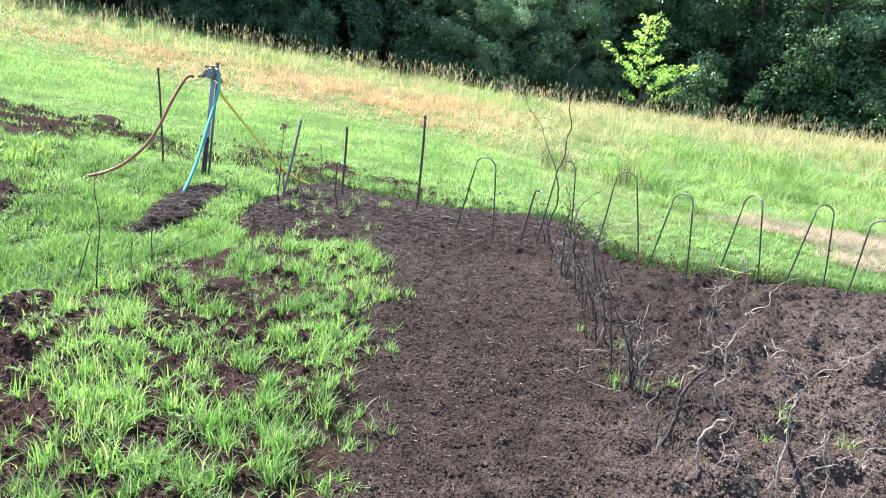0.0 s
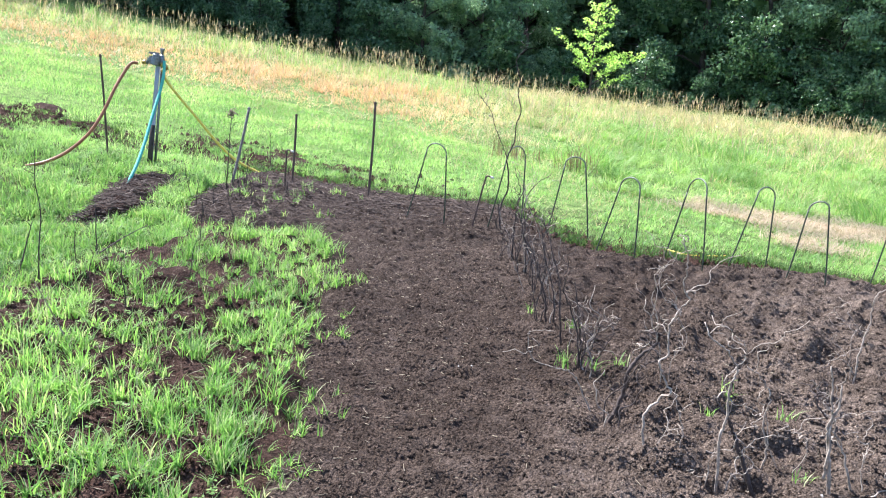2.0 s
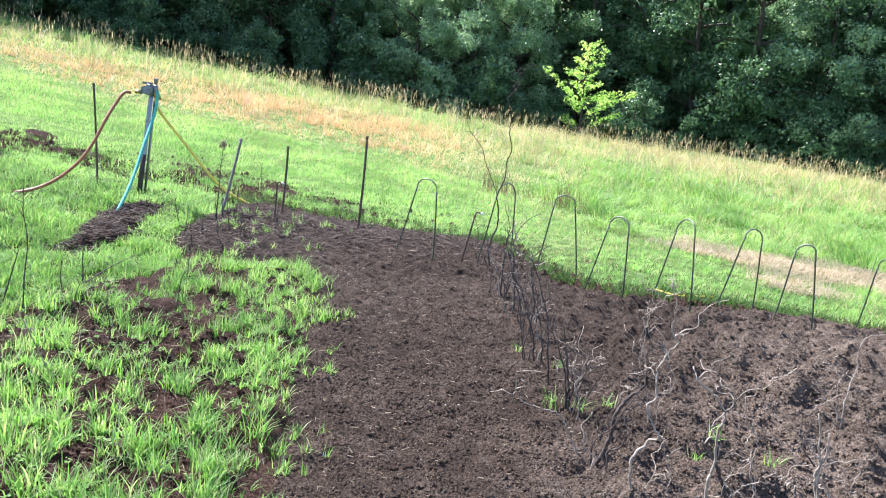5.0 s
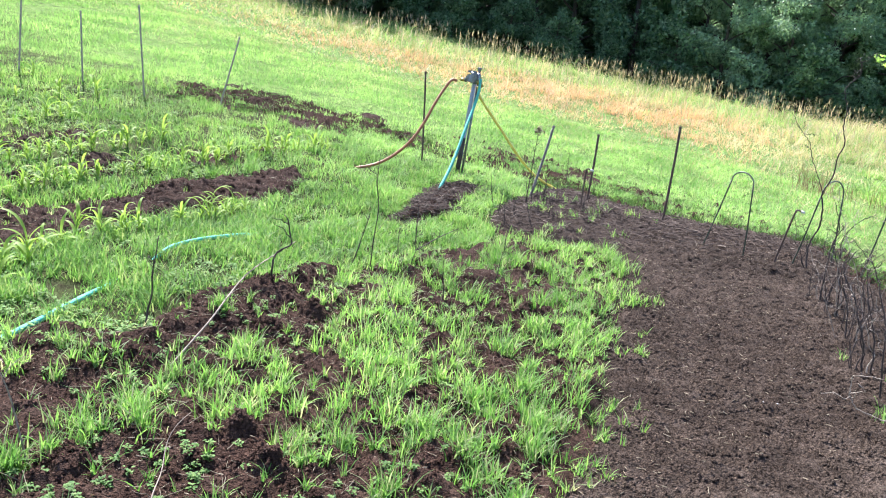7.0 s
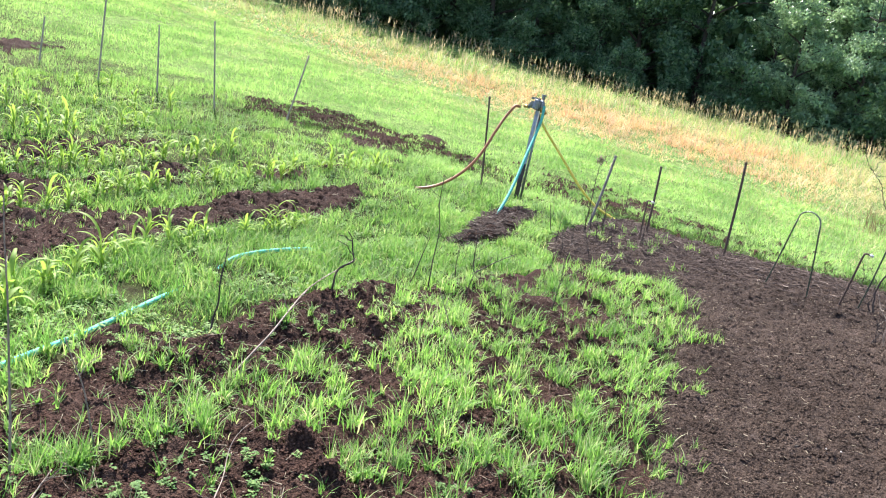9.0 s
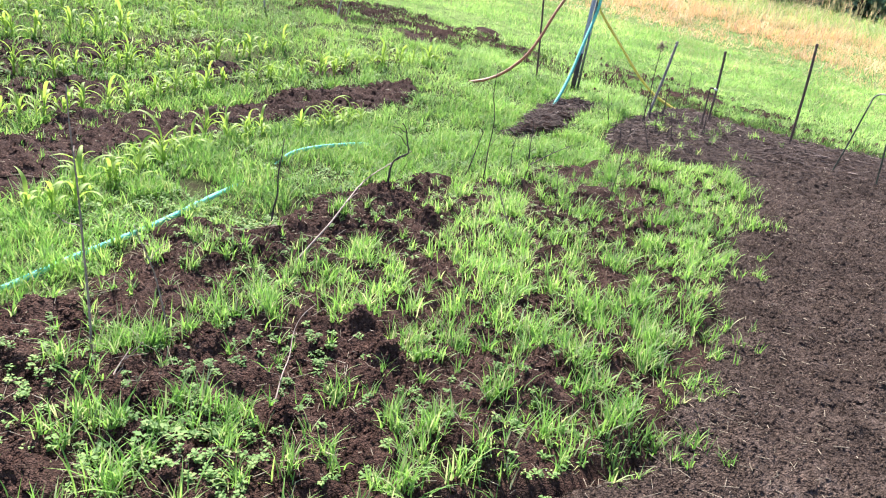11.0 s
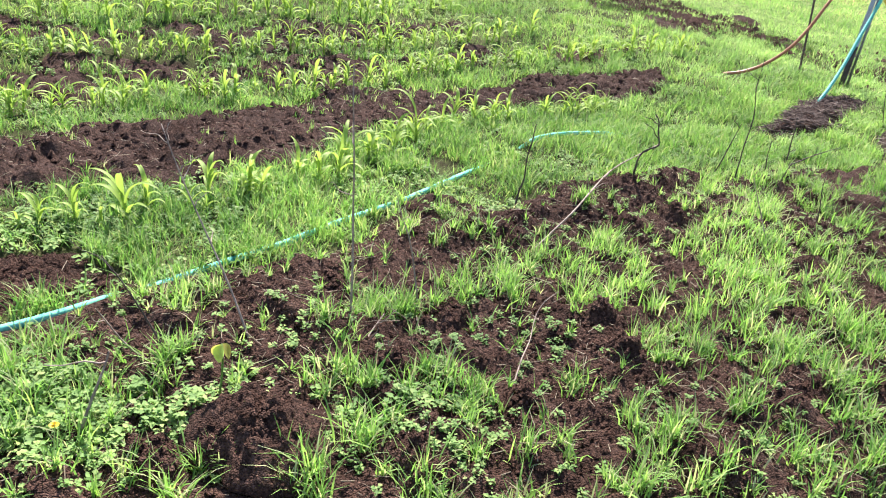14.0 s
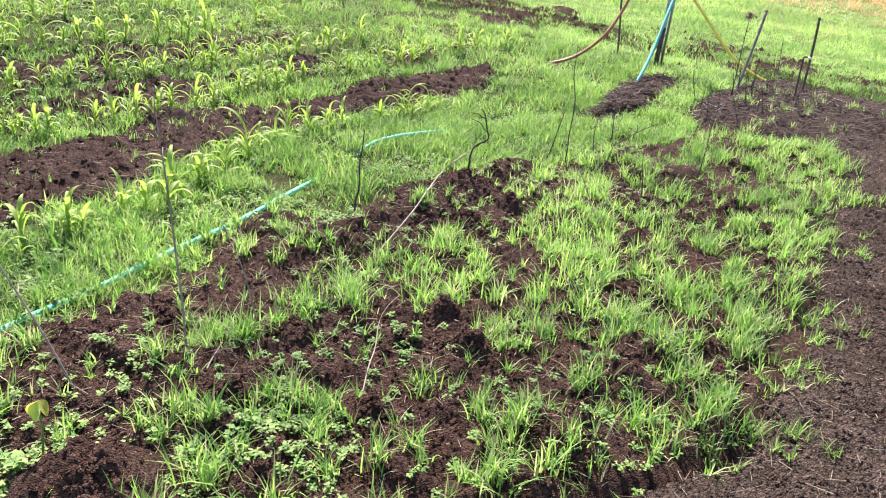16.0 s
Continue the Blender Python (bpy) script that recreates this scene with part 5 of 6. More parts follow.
part("tap_body", tube("tap_body", smooth_path([post_top + (0.03, -0.02, 0.0), post_top + (0.07, -0.05, 0.02), post_top + (0.08, -0.06, -0.05)], 5), 0.028, 0.02, CAST, 10), hyd)
part("valve_body", tube("valve_body", smooth_path([post_top + (-0.01, -0.05, -0.07), post_top + (0.0, -0.05, -0.03), post_top + (0.01, -0.05, 0.0), post_top + (0.02, -0.05, 0.04)], 4), 0.058, 0.05, CAST, 12), hyd)
part("lever", box("lever", (-0.02, -0.03, 1.21), (0.10, 0.0, 1.235), CAST, 0.006), hyd)
part("valve_wheel", tube("valve_wheel", [post_top + (0.04, 0, 0.02), post_top + (0.042, 0, 0.09), post_top + (0.044, 0, 0.11)], 0.012, 0.03, CAST, 8), hyd)
part("hose_coupling", tube("hose_coupling", [post_top + (-0.12, -0.03, -0.05), post_top + (-0.17, -0.04, -0.055)], 0.022, 0.02, BRASS, 10), hyd, "brass hose coupling")
part("hose_coupling", tube("hose_coupling", [post_top + (0.08, -0.06, -0.04), post_top + (0.083, -0.065, -0.09)], 0.022, 0.02, BRASS, 10), hyd, "brass hose coupling")
part("hose_coupling", tube("hose_coupling", [post_top + (0.05, 0.02, -0.05), post_top + (0.09, 0.03, -0.11)], 0.022, 0.02, BRASS, 10), hyd, "brass hose coupling")


def hose(pts, r, material, label, name="garden_hose"):
    ob = new(name, tube(name, smooth_path(pts, 7), r, r, material, 9))
    return tagged(ob, label, "hose")


hose([(-4.00, 8.53, HZ + 1.10), (-4.05, 8.48, HZ + 1.09), (-4.09, 8.38, 1.17), (-4.10, 8.25, 1.02), (-4.12, 8.08, 0.78), (-4.16, 7.93, 0.59), (-4.24, 7.82, 0.45), (-4.34, 7.72, 0.34), (-4.46, 7.62, 0.26), (-4.6, 7.5, 0.21)],
     0.017, RED_HOSE, "reddish brown rubber hose sagging from the water post")
hose([(-3.68, 8.52, HZ + 1.15), (-3.67, 8.49, 1.21), (-3.67, 8.42, 1.04), (-3.62, 8.18, 0.77), (-3.57, 7.97, 0.54), (-3.52, 7.74, 0.33), (-3.48, 7.5, 0.15), (-3.47, 7.4, 0.09)],
     0.0165, TEAL_HOSE, "teal vinyl hose hanging from the water post")
hose([(-3.75, 8.60, HZ + 1.06), (-3.72, 8.67, 1.13), (-3.46, 8.81, 0.79), (-3.22, 8.92, 0.49), (-3.01, 9.01, 0.30), (-2.77, 9.11, 0.18), (-2.5, 9.08, 0.13)],
     0.0155, YELLOW_HOSE, "yellow vinyl hose running from the water post")


def lie(px, py):
    """The height at which the hose rests on the soil under it."""
    a = np.array([(px, py + 0.05 * j) for j in (-3, -2, -1, 0, 1, 2, 3)])
    z = np.maximum(top_z(a[:, 0], a[:, 1]), np.where(hose_at(a[:, 0], a[:, 1])[1] > 0.3, hose_at(a[:, 0], a[:, 1])[0], 0.0))
    return float(z.mean()) + 0.010


hose([(px, py, lie(px, py) if py < 3.0 else gz(px, py) + (0.045 if 3.7 < py < 4.9 or 5.4 < py < 5.9 else -0.03)) for k, (px, py) in enumerate(HOSE_LINE)], 0.015, TEAL_HOSE, "teal vinyl hose lying in the grass")
hose([(1.8, 8.25, 0.05), (2.0, 8.16, 0.04), (2.2, 8.25, 0.04), (2.4, 8.42, 0.03)], 0.010, YELLOW_HOSE, "short yellow hose end lying on the grass")


# ---- twisted willow shoots ----
def curl(start, end, turns, amp, seed, n=26):
    """A line that corkscrews from start to end."""
    r = np.random.RandomState(seed)
    s, e = np.array(start, float), np.array(end, float)
    t = np.linspace(0, 1, n)
    p = s + (e - s) * t[:, None]
    ph1, ph2 = r.uniform(0, 6.28, 2)
    w = 0.75 * amp * np.minimum(1, t * 4) * (0.7 + 0.6 * t)
    p[:, 0] += w * (np.sin(turns * 6.28 * t + ph1) - math.sin(ph1) * (1 - t) ** 3) + 0.4 * w * np.sin(turns * 2.3 * 6.28 * t)
    p[:, 1] += w * (np.cos(turns * 6.28 * t + ph2) - math.cos(ph2) * (1 - t) ** 3)
    p[:, 2] += 0.5 * w * np.sin(turns * 1.7 * 6.28 * t + ph2)
    p[0] = s
    return p


def bent_willow(base, shoots, label, seed):
    """A willow plant whose main shoots bend as (sideways, up) steps tell, with fine curly twigs."""
    r = np.random.RandomState(seed)
    bx, by = base
    ob = thing("willow_shrub", (bx, by, tz(bx, by)), label, "shrub", "row of twisted willow")
    for steps_, rad, pale in shoots:
        sway = r.normal(0, 0.02, len(steps_)).cumsum()
        path = smooth_path([(dx, sway[k] * (k > 0), dz - (0.05 if k == 0 and dz < 0.05 else 0)) for k, (dx, dz) in enumerate(steps_)], 7)
        path[2:] += r.normal(0, 0.0025, (len(path) - 2, 3))
        mat = BARK_PALE if pale else BARK
        rad *= 0.43 if pale else 0.66
        stem = part("stem", tube("stem", path, rad, rad * 0.38, mat, 7), ob)
        for _ in range(r.randint(1, 4) if pale else r.randint(4, 8)):
            i = r.randint(len(path) // 3, len(path))
            q = path[i] + np.array([r.normal(0, 0.08), r.normal(0, 0.07), r.uniform(-0.03, 0.2)])
            part("twig", tube("twig", curl(path[i], q, 1.6, 0.02, r.randint(9999), 16), max(0.0022, rad * 0.34), 0.0012, BARK_PALE if r.rand() < 0.25 else mat, 5), stem)
    for _ in range(3 if not shoots[0][2] and len(shoots) > 2 else 0):
        h = r.uniform(0.25, 0.6)
        start = np.array([r.normal(0, 0.05), r.normal(0, 0.05), -0.05])
        path = curl(start, start + (r.normal(-0.03, 0.09), r.normal(0, 0.06), h), r.uniform(1.0, 2.2), 0.028, r.randint(9999), 26)
        stem = part("stem", tube("stem", path, 0.0045, 0.0018, BARK_PALE if r.rand() < 0.35 else BARK, 6), ob)
        for _ in range(3):
            i = r.randint(6, 25)
            q = path[i] + np.array([r.normal(0, 0.07), r.normal(0, 0.06), r.uniform(0.0, 0.12)])
            part("twig", tube("twig", curl(path[i], q, 1.6, 0.02, r.randint(9999), 12), 0.0022, 0.001, BARK, 5), stem)
    return ob


W_DARK, W_PALE = "dark leafless twisted willow shoots rising from the soil", "pale corkscrew willow shoots curling out of the soil"
bent_willow((0.19, 8.05), [([(0, 0), (-0.03, 0.2), (0.02, 0.38), (0.02, 0.53), (-0.01, 0.7), (0.04, 0.87), (0.04, 1.02), (0.07, 1.17), (0.03, 1.31), (0.03, 1.45), (-0.02, 1.62), (0.06, 1.75), (0.04, 1.9)], 0.013, False),
                           ([(-0.01, 0.7), (-0.09, 0.86), (-0.17, 1.01), (-0.21, 1.13), (-0.3, 1.22), (-0.38, 1.32), (-0.42, 1.45)], 0.007, False),
                           ([(0.03, 0.95), (0.0, 1.05), (0.01, 1.15), (-0.05, 1.25)], 0.004, True)], "tall dark twisted willow with two wavy whips", 3)
bent_willow((0.57, 6.55), [([(0, 0), (-0.03, 0.25), (-0.13, 0.51), (-0.12, 0.65), (-0.19, 0.82)], 0.009, False), ([(0.02, 0), (-0.06, 0.3), (-0.07, 0.64), (-0.14, 0.77), (-0.18, 0.95)], 0.008, True),
                           ([(0.2, 0), (0.1, 0.26), (-0.02, 0.51), (-0.09, 0.66)], 0.008, True), ([(0.08, 0), (0.04, 0.11), (-0.1, 0.23), (-0.15, 0.34)], 0.007, True), ([(-0.02, 0), (0.02, 0.2), (-0.04, 0.42)], 0.008, False),
                           ([(-0.06, 0), (-0.08, 0.2), (-0.04, 0.36), (-0.1, 0.5)], 0.007, False), ([(0.1, 0.0), (0.13, 0.2), (0.08, 0.4), (0.16, 0.52)], 0.006, False)], "thicket of dark and pale twisted willow shoots", 5)
bent_willow((0.42, 6.95), [([(0, 0), (-0.01, 0.2), (-0.01, 0.45), (0.04, 0.6)], 0.013, False), ([(0.03, 0), (0.08, 0.25), (0.05, 0.5), (0.14, 0.66), (0.24, 0.74)], 0.009, False), ([(-0.08, 0), (-0.1, 0.15), (-0.08, 0.3)], 0.006, False)], W_DARK, 7)
bent_willow((0.68, 5.92), [([(0, 0), (-0.04, 0.2), (-0.12, 0.42), (-0.1, 0.6)], 0.009, False), ([(0.04, 0), (0.06, 0.2), (0.02, 0.4), (0.08, 0.55)], 0.008, False), ([(0, 0), (0.01, 0.2), (-0.03, 0.36)], 0.007, False), ([(-0.05, 0), (-0.12, 0.12), (-0.2, 0.3), (-0.18, 0.42)], 0.006, True)], W_DARK, 11)
bent_willow((0.81, 5.25), [([(0, 0), (-0.03, 0.17), (-0.09, 0.31), (-0.12, 0.4), (-0.22, 0.56), (-0.18, 0.68)], 0.011, False), ([(0.05, 0), (0.02, 0.2), (-0.06, 0.42), (-0.1, 0.6)], 0.009, False), ([(-0.04, 0), (-0.1, 0.2), (-0.08, 0.38)], 0.006, False)], W_DARK, 13)
bent_willow((0.92, 4.85), [([(0, 0), (-0.03, 0.2), (-0.06, 0.38), (-0.12, 0.55), (-0.2, 0.72)], 0.009, False), ([(0.02, 0), (0.06, 0.1), (0.04, 0.2)], 0.006, True)], "dark straight willow shoot in soil", 17)
bent_willow((1.03, 4.50), [([(0, 0), (-0.01, 0.12), (-0.04, 0.27), (-0.08, 0.46)], 0.011, False), ([(0, 0), (-0.03, 0.17), (-0.08, 0.3), (-0.13, 0.41), (-0.13, 0.48)], 0.009, False), ([(0.02, 0), (0.01, 0.08), (0.07, 0.21), (0.05, 0.29), (0.02, 0.27)], 0.008, False),
                           ([(0.03, 0), (0.05, 0.07), (0.07, 0.19), (0.1, 0.28)], 0.008, False), ([(-0.02, 0), (0.02, 0.1), (0.0, 0.2)], 0.009, False), ([(0.04, 0), (0.1, 0.08), (0.15, 0.2), (0.14, 0.26)], 0.006, False)], "bushy dark willow stool with grass at its foot", 19)
bent_willow((1.16, 3.87), [([(0, 0), (0.06, 0.14), (0.07, 0.27), (0.13, 0.36), (0.18, 0.41), (0.17, 0.46), (0.13, 0.45)], 0.016, False), ([(0.17, 0.42), (0.16, 0.52), (0.12, 0.61), (0.14, 0.69), (0.14, 0.74), (0.19, 0.78), (0.17, 0.82)], 0.006, True),
                           ([(0.07, 0.27), (0.08, 0.35), (0.14, 0.42), (0.1, 0.5)], 0.005, True), ([(-0.03, 0), (-0.12, 0.13), (-0.18, 0.21), (-0.26, 0.23), (-0.36, 0.26), (-0.39, 0.36), (-0.37, 0.4), (-0.27, 0.42)], 0.008, True)],
            "forked dark willow branch leaning out of the soil", 23)
bent_willow((1.31, 3.56), [([(0, 0), (-0.02, 0.1), (0.03, 0.18), (0.07, 0.23), (0.03, 0.29), (0.01, 0.35), (0.04, 0.38), (0.03, 0.48), (0.06, 0.56), (0.09, 0.61), (0.06, 0.66), (0.06, 0.74), (0.05, 0.8), (0.02, 0.87)], 0.013, True),
                           ([(0.03, 0.45), (0.0, 0.5), (-0.04, 0.46), (-0.09, 0.45)], 0.006, True), ([(0.06, 0.56), (0.02, 0.6), (-0.02, 0.62), (-0.04, 0.68)], 0.006, True), ([(0.13, 0), (0.14, 0.08), (0.10, 0.18), (0.09, 0.26)], 0.006, True),
                           ([(0.02, 0), (0.08, 0.05), (0.14, 0.06)], 0.006, True)], W_PALE, 29)
bent_willow((1.45, 4.42), [([(0, 0), (-0.04, 0.2), (-0.1, 0.32), (-0.09, 0.4), (-0.09, 0.54), (-0.06, 0.63), (-0.03, 0.67)], 0.007, True), ([(0.05, 0), (0.03, 0.1), (0.06, 0.2), (0.02, 0.3)], 0.005, True)], W_PALE, 30)
bent_willow((1.59, 3.40), [([(0, 0), (-0.03, 0.23), (-0.02, 0.32), (-0.03, 0.46), (-0.02, 0.53), (-0.07, 0.6), (-0.13, 0.64), (-0.16, 0.69)], 0.014, True), ([(0.02, 0), (0.04, 0.08), (0.09, 0.11)], 0.010, True),
                           ([(-0.04, 0), (-0.05, 0.1), (-0.04, 0.17)], 0.007, True), ([(-0.03, 0.5), (0.01, 0.56), (0.0, 0.62), (-0.04, 0.64)], 0.006, True)], W_PALE, 31)
bent_willow((1.76, 3.47), [([(0, 0), (-0.1, 0.18), (-0.14, 0.26), (-0.17, 0.32), (-0.23, 0.39)], 0.014, False), ([(-0.1, 0.18), (-0.04, 0.24), (0.03, 0.27), (0.08, 0.26)], 0.006, True)], "dark bent willow branch among pale shoots", 37)
bent_willow((1.81, 3.71), [([(0, 0), (0.01, 0.09), (-0.02, 0.2), (-0.02, 0.33), (-0.06, 0.4), (-0.13, 0.45)], 0.011, True), ([(0.11, -0.02), (0.05, 0.04), (0.01, 0.12), (-0.02, 0.24), (-0.08, 0.25)], 0.008, True), ([(0.1, 0.0), (0.16, 0.12), (0.12, 0.2), (0.05, 0.2)], 0.006, True)], W_PALE, 41)
bent_willow((2.03, 3.50), [([(0, 0), (-0.05, 0.19), (-0.07, 0.28), (-0.05, 0.37), (-0.05, 0.45)], 0.019, True), ([(-0.04, 0.05), (-0.05, 0.19), (-0.07, 0.36), (-0.1, 0.52)], 0.015, True), ([(0.09, 0), (0.03, 0.14), (-0.01, 0.21), (-0.03, 0.29)], 0.012, True),
                           ([(-0.07, 0.3), (-0.12, 0.36), (-0.12, 0.42)], 0.006, False), ([(0.14, 0.0), (0.1, 0.1), (0.12, 0.2)], 0.006, True), ([(0.1, -0.02), (0.18, 0.05), (0.3, 0.03)], 0.009, True)], "bundle of thick pale bare willow shoots", 43)
bent_willow((2.56, 5.0), [([(0, 0), (0.0, 0.19), (0.02, 0.3), (0.03, 0.37), (0.03, 0.53), (0.15, 0.57), (0.23, 0.57), (0.28, 0.53)], 0.012, True), ([(0.0, 0.0), (-0.03, 0.1), (-0.06, 0.27), (0.0, 0.34)], 0.007, True), ([(0.0, 0.05), (-0.08, 0.14), (-0.16, 0.11)], 0.006, True)], W_PALE, 47)
bent_willow((2.94, 5.63), [([(0, 0), (0.06, 0.07), (0.13, 0.11)], 0.009, True)], "pale curled willow twig standing in soil", 49)
bent_willow((3.0, 6.2), [([(0, 0), (-0.05, 0.04), (-0.14, 0.04), (-0.23, 0.03), (-0.27, 0.09)], 0.005, True)], "pale curled willow twig lying on soil", 53)
bent_willow((1.62, 5.1), [([(0, 0), (0.02, 0.1), (-0.04, 0.18), (-0.06, 0.27), (-0.12, 0.3)], 0.005, True)], "thin pale curled willow twig in soil", 59)


# ---- dead stems standing in the beds ----
def dead_stem(base, tip, label, seed, r0=0.007, turns=0.6, amp=0.015, twigs=2, pale=False, group="dead stems", rise=0.0):
    r = np.random.RandomState(seed)
    bx, by = base
    z = tz(bx, by)
    ob = thing("dead_stem", (bx, by, z), label, "stem", group)
    end = np.array(tip, float) - (bx, by, z)
    path = curl((0, 0, -0.05), end, turns, amp, seed)
    hump = np.linspace(0, 1, len(path))
    path[:, 2] += rise * 4 * hump * (1 - hump)
    mat = TWIG if pale else BARK
    stem = part("stem", tube("stem", path, r0, r0 * 0.4, mat, 6), ob)
    for _ in range(twigs):
        i = r.randint(8, 24)
        q = path[i] + np.array([r.normal(0, 0.06), r.normal(0, 0.06), r.uniform(0.02, 0.10)])
        part("twig", tube("twig", curl(path[i], q, 0.8, 0.01, r.randint(9999), 8), r0 * 0.45, r0 * 0.2, mat, 5), stem)
    return ob


dead_stem((-1.51, 1.33), (-1.53, 1.29, 0.97), "straight dead brown sapling stem in the weedy bed", 1, 0.0048, 0.8, 0.012, 2, True)
dead_stem((-1.46, 0.95), (-1.85, 0.79, 0.72), "bent dry weed stalk with withered tip", 2, 0.0046, 0.5, 0.015, 6, True)
dead_stem((-2.24, 2.68), (-2.20, 2.72, 0.53), "thin dark dead stem beside the hose", 3, 0.006, 1.2, 0.015, 3)
dead_stem((-1.49, 1.62), (-1.55, 1.52, 0.49), "short thin dead stem in the weedy bed", 4, 0.004, 0.8, 0.01, 2, True)
dead_stem((-2.25, 3.59), (-2.19, 3.64, 0.53), "forked crooked dead twig in grass", 5, 0.008, 1.5, 0.035, 4)
dead_stem((-2.25, 4.58), (-2.25, 4.58, 0.85), "thin dark dead sapling in the weedy bed", 6, 0.005, 1.0, 0.02, 3)
dead_stem((-2.49, 4.65), (-2.39, 4.72, 0.39), "leaning thin dead stem in grass", 7, 0.006, 0.5, 0.01, 1)
dead_stem((-2.37, 5.34), (-2.38, 5.34, 0.41), "thin dark dead stem in grass", 8, 0.006, 0.6, 0.012, 2)
dead_stem((-2.41, 5.18), (-2.42, 5.17, 0.24), "short dark dead stem in grass", 17, 0.005, 0.6, 0.012, 1)
dead_stem((-1.25, 0.35), (-1.23, 0.44, 0.29), "broken brown stem stub among weeds", 9, 0.0065, 0.6, 0.012, 1, True)
dead_stem((-1.51, 0.67), (-1.55, 0.46, 0.24), "dry stem bent over the weeds", 18, 0.004, 0.4, 0.03, 1, True)
dead_stem((-1.50, 0.70), (-1.54, 0.50, 0.42), "thin leaning dry weed stem", 19, 0.004, 0.4, 0.015, 1)
dead_stem((-2.35, 5.06), (-2.29, 5.86, 0.20), "low arching dead twig over the grass", 10, 0.006, 0.4, 0.03, 3)
dead_stem((-1.80, 2.37), (-2.54, 4.21, 0.22), "long pale dead branch lying over soil and grass", 11, 0.006, 0.6, 0.06, 4, True, "dead stems", 0.12)
dead_stem((-0.87, 1.48), (-1.22, 2.06, 0.17), "thin pale dead twig lying over clods", 12, 0.0032, 0.9, 0.03, 2, True)
dead_stem((-1.29, 1.24), (-1.45, 1.42, 0.10), "dry grey twig lying on the weedy bed", 13, 0.005, 0.5, 0.015, 2, True)
dead_stem((-1.31, 3.61), (-1.46, 3.52, 0.42), "thin pale dead stem among tufts", 14, 0.004, 0.4, 0.008, 1, True)
dead_stem((-2.60, 7.85), (-2.52, 7.74, 0.93), "dry dock stalk with brown seed cluster", 15, 0.007, 0.4, 0.01, 6)
r8 = np.random.RandomState(77)
n = 60
knot = np.array([-2.52, 7.74, 0.94]) + r8.normal(0, 1, (n, 3)) * (0.022, 0.022, 0.022)
a, b = r8.normal(0, 0.008, (n, 3)), r8.normal(0, 0.008, (n, 3))
v = np.stack([knot - a, knot + a, knot + b, knot - 0.5 * b + (0, 0, 0.012)], 1).reshape(-1, 3)
f = (np.array([(0, 1, 2), (0, 2, 3), (1, 3, 2), (0, 3, 1)])[None] + (np.arange(n) * 4)[:, None, None]).reshape(-1, 3)
tagged(new("dock_seed_head", mesh_tris("dock_seed_head", v, f, STRAW)), "brown dried dock seed cluster on its stalk", "seed head")
dead_stem((-2.85, 9.58), (-2.86, 9.58, 0.61), "dry brown weed stalk behind the stakes", 16, 0.006, 0.4, 0.008, 3)
r7 = np.random.RandomState(77)
for k in range(16):
    px, py = r7.uniform(-2.9, -1.9), r7.uniform(7.0, 8.5)
    dead_stem((px, py), (px + r7.normal(0, 0.04), py + r7.normal(0, 0.04), tz(px, py) + r7.uniform(0.15, 0.38)), "short dark dead stems on soil near the stakes", 200 + k, 0.006, 0.4, 0.01, 1, False, "dead stems by the stakes")
for k in range(7):
    px, py = r7.uniform(-2.3, -1.4), r7.uniform(4.2, 6.2)
    dead_stem((px, py), (px + r7.normal(0, 0.05), py + r7.normal(0, 0.05), tz(px, py) + r7.uniform(0.15, 0.4)), "thin dark dead stems standing in grass", 300 + k, 0.004, 0.5, 0.012, 1)


# a young plant with two broad yellowing leaves
def broad_leaf(name, length, width, material, fold=0.25):
    n, rows = 9, []
    for i in range(n):
        t = i / (n - 1)
        w = width * math.sin(math.pi * min(1, t * 0.97 + 0.03)) ** 0.7 * 0.5
        zc = -0.35 * length * t * t
        rows += [(length * t, -w, zc + fold * w), (length * t, 0, zc), (length * t, w, zc + fold * w)]
    tris = []
    for i in range(n - 1):
        for j in range(2):
            a = 3 * i + j
            tris += [(a, a + 3, a + 4), (a, a + 4, a + 1)]
    return mesh_tris(name, rows, tris, material, True)


sx, sy = -1.22, 0.735
seedling = thing("seedling", (sx, sy, tz(sx, sy)), "young seedling with two broad yellowing leaves", "plant")
part("stem", tube("stem", smooth_path([(0, 0, -0.03), (0.01, 0.01, 0.11), (0.03, 0.0, 0.21)], 5), 0.004, 0.003, WEED, 6), seedling)
for yaw, m, lab in ((200, YELLOW_LEAF, "yellowing leaf"), (60, YELLOW_LEAF, "yellowing leaf"), (310, LEAF_YOUNG, "pale green leaf")):
    lf = part("leaf", broad_leaf("leaf", 0.05, 0.04, m), seedling, lab, (0.03, 0, 0.21))
    lf.rotation_euler = (0.25, 0.85, radians(yaw))


# a small yellow flower among the weeds
flower = thing("dandelion_flower", (-1.2, 0.3, tz(-1.2, 0.3)), "small yellow dandelion flower among low weeds", "flower")
part("stem", tube("stem", smooth_path([(0, 0, -0.02), (0.006, 0.004, 0.04), (0.004, 0.0, 0.085)], 4), 0.0018, 0.0014, WEED, 5), flower)
pa = np.repeat(np.linspace(0, 2 * np.pi, 22, endpoint=False), 2) + np.tile((0.0, 0.14), 22)
pr, pt = np.tile((0.013, 0.009), 22), np.tile((0.25, 0.8), 22)
d = np.stack([np.cos(pa) * np.cos(pt), np.sin(pa) * np.cos(pt), np.sin(pt)], 1)
q = np.stack([-np.sin(pa), np.cos(pa), 0 * pa], 1) * 0.0016
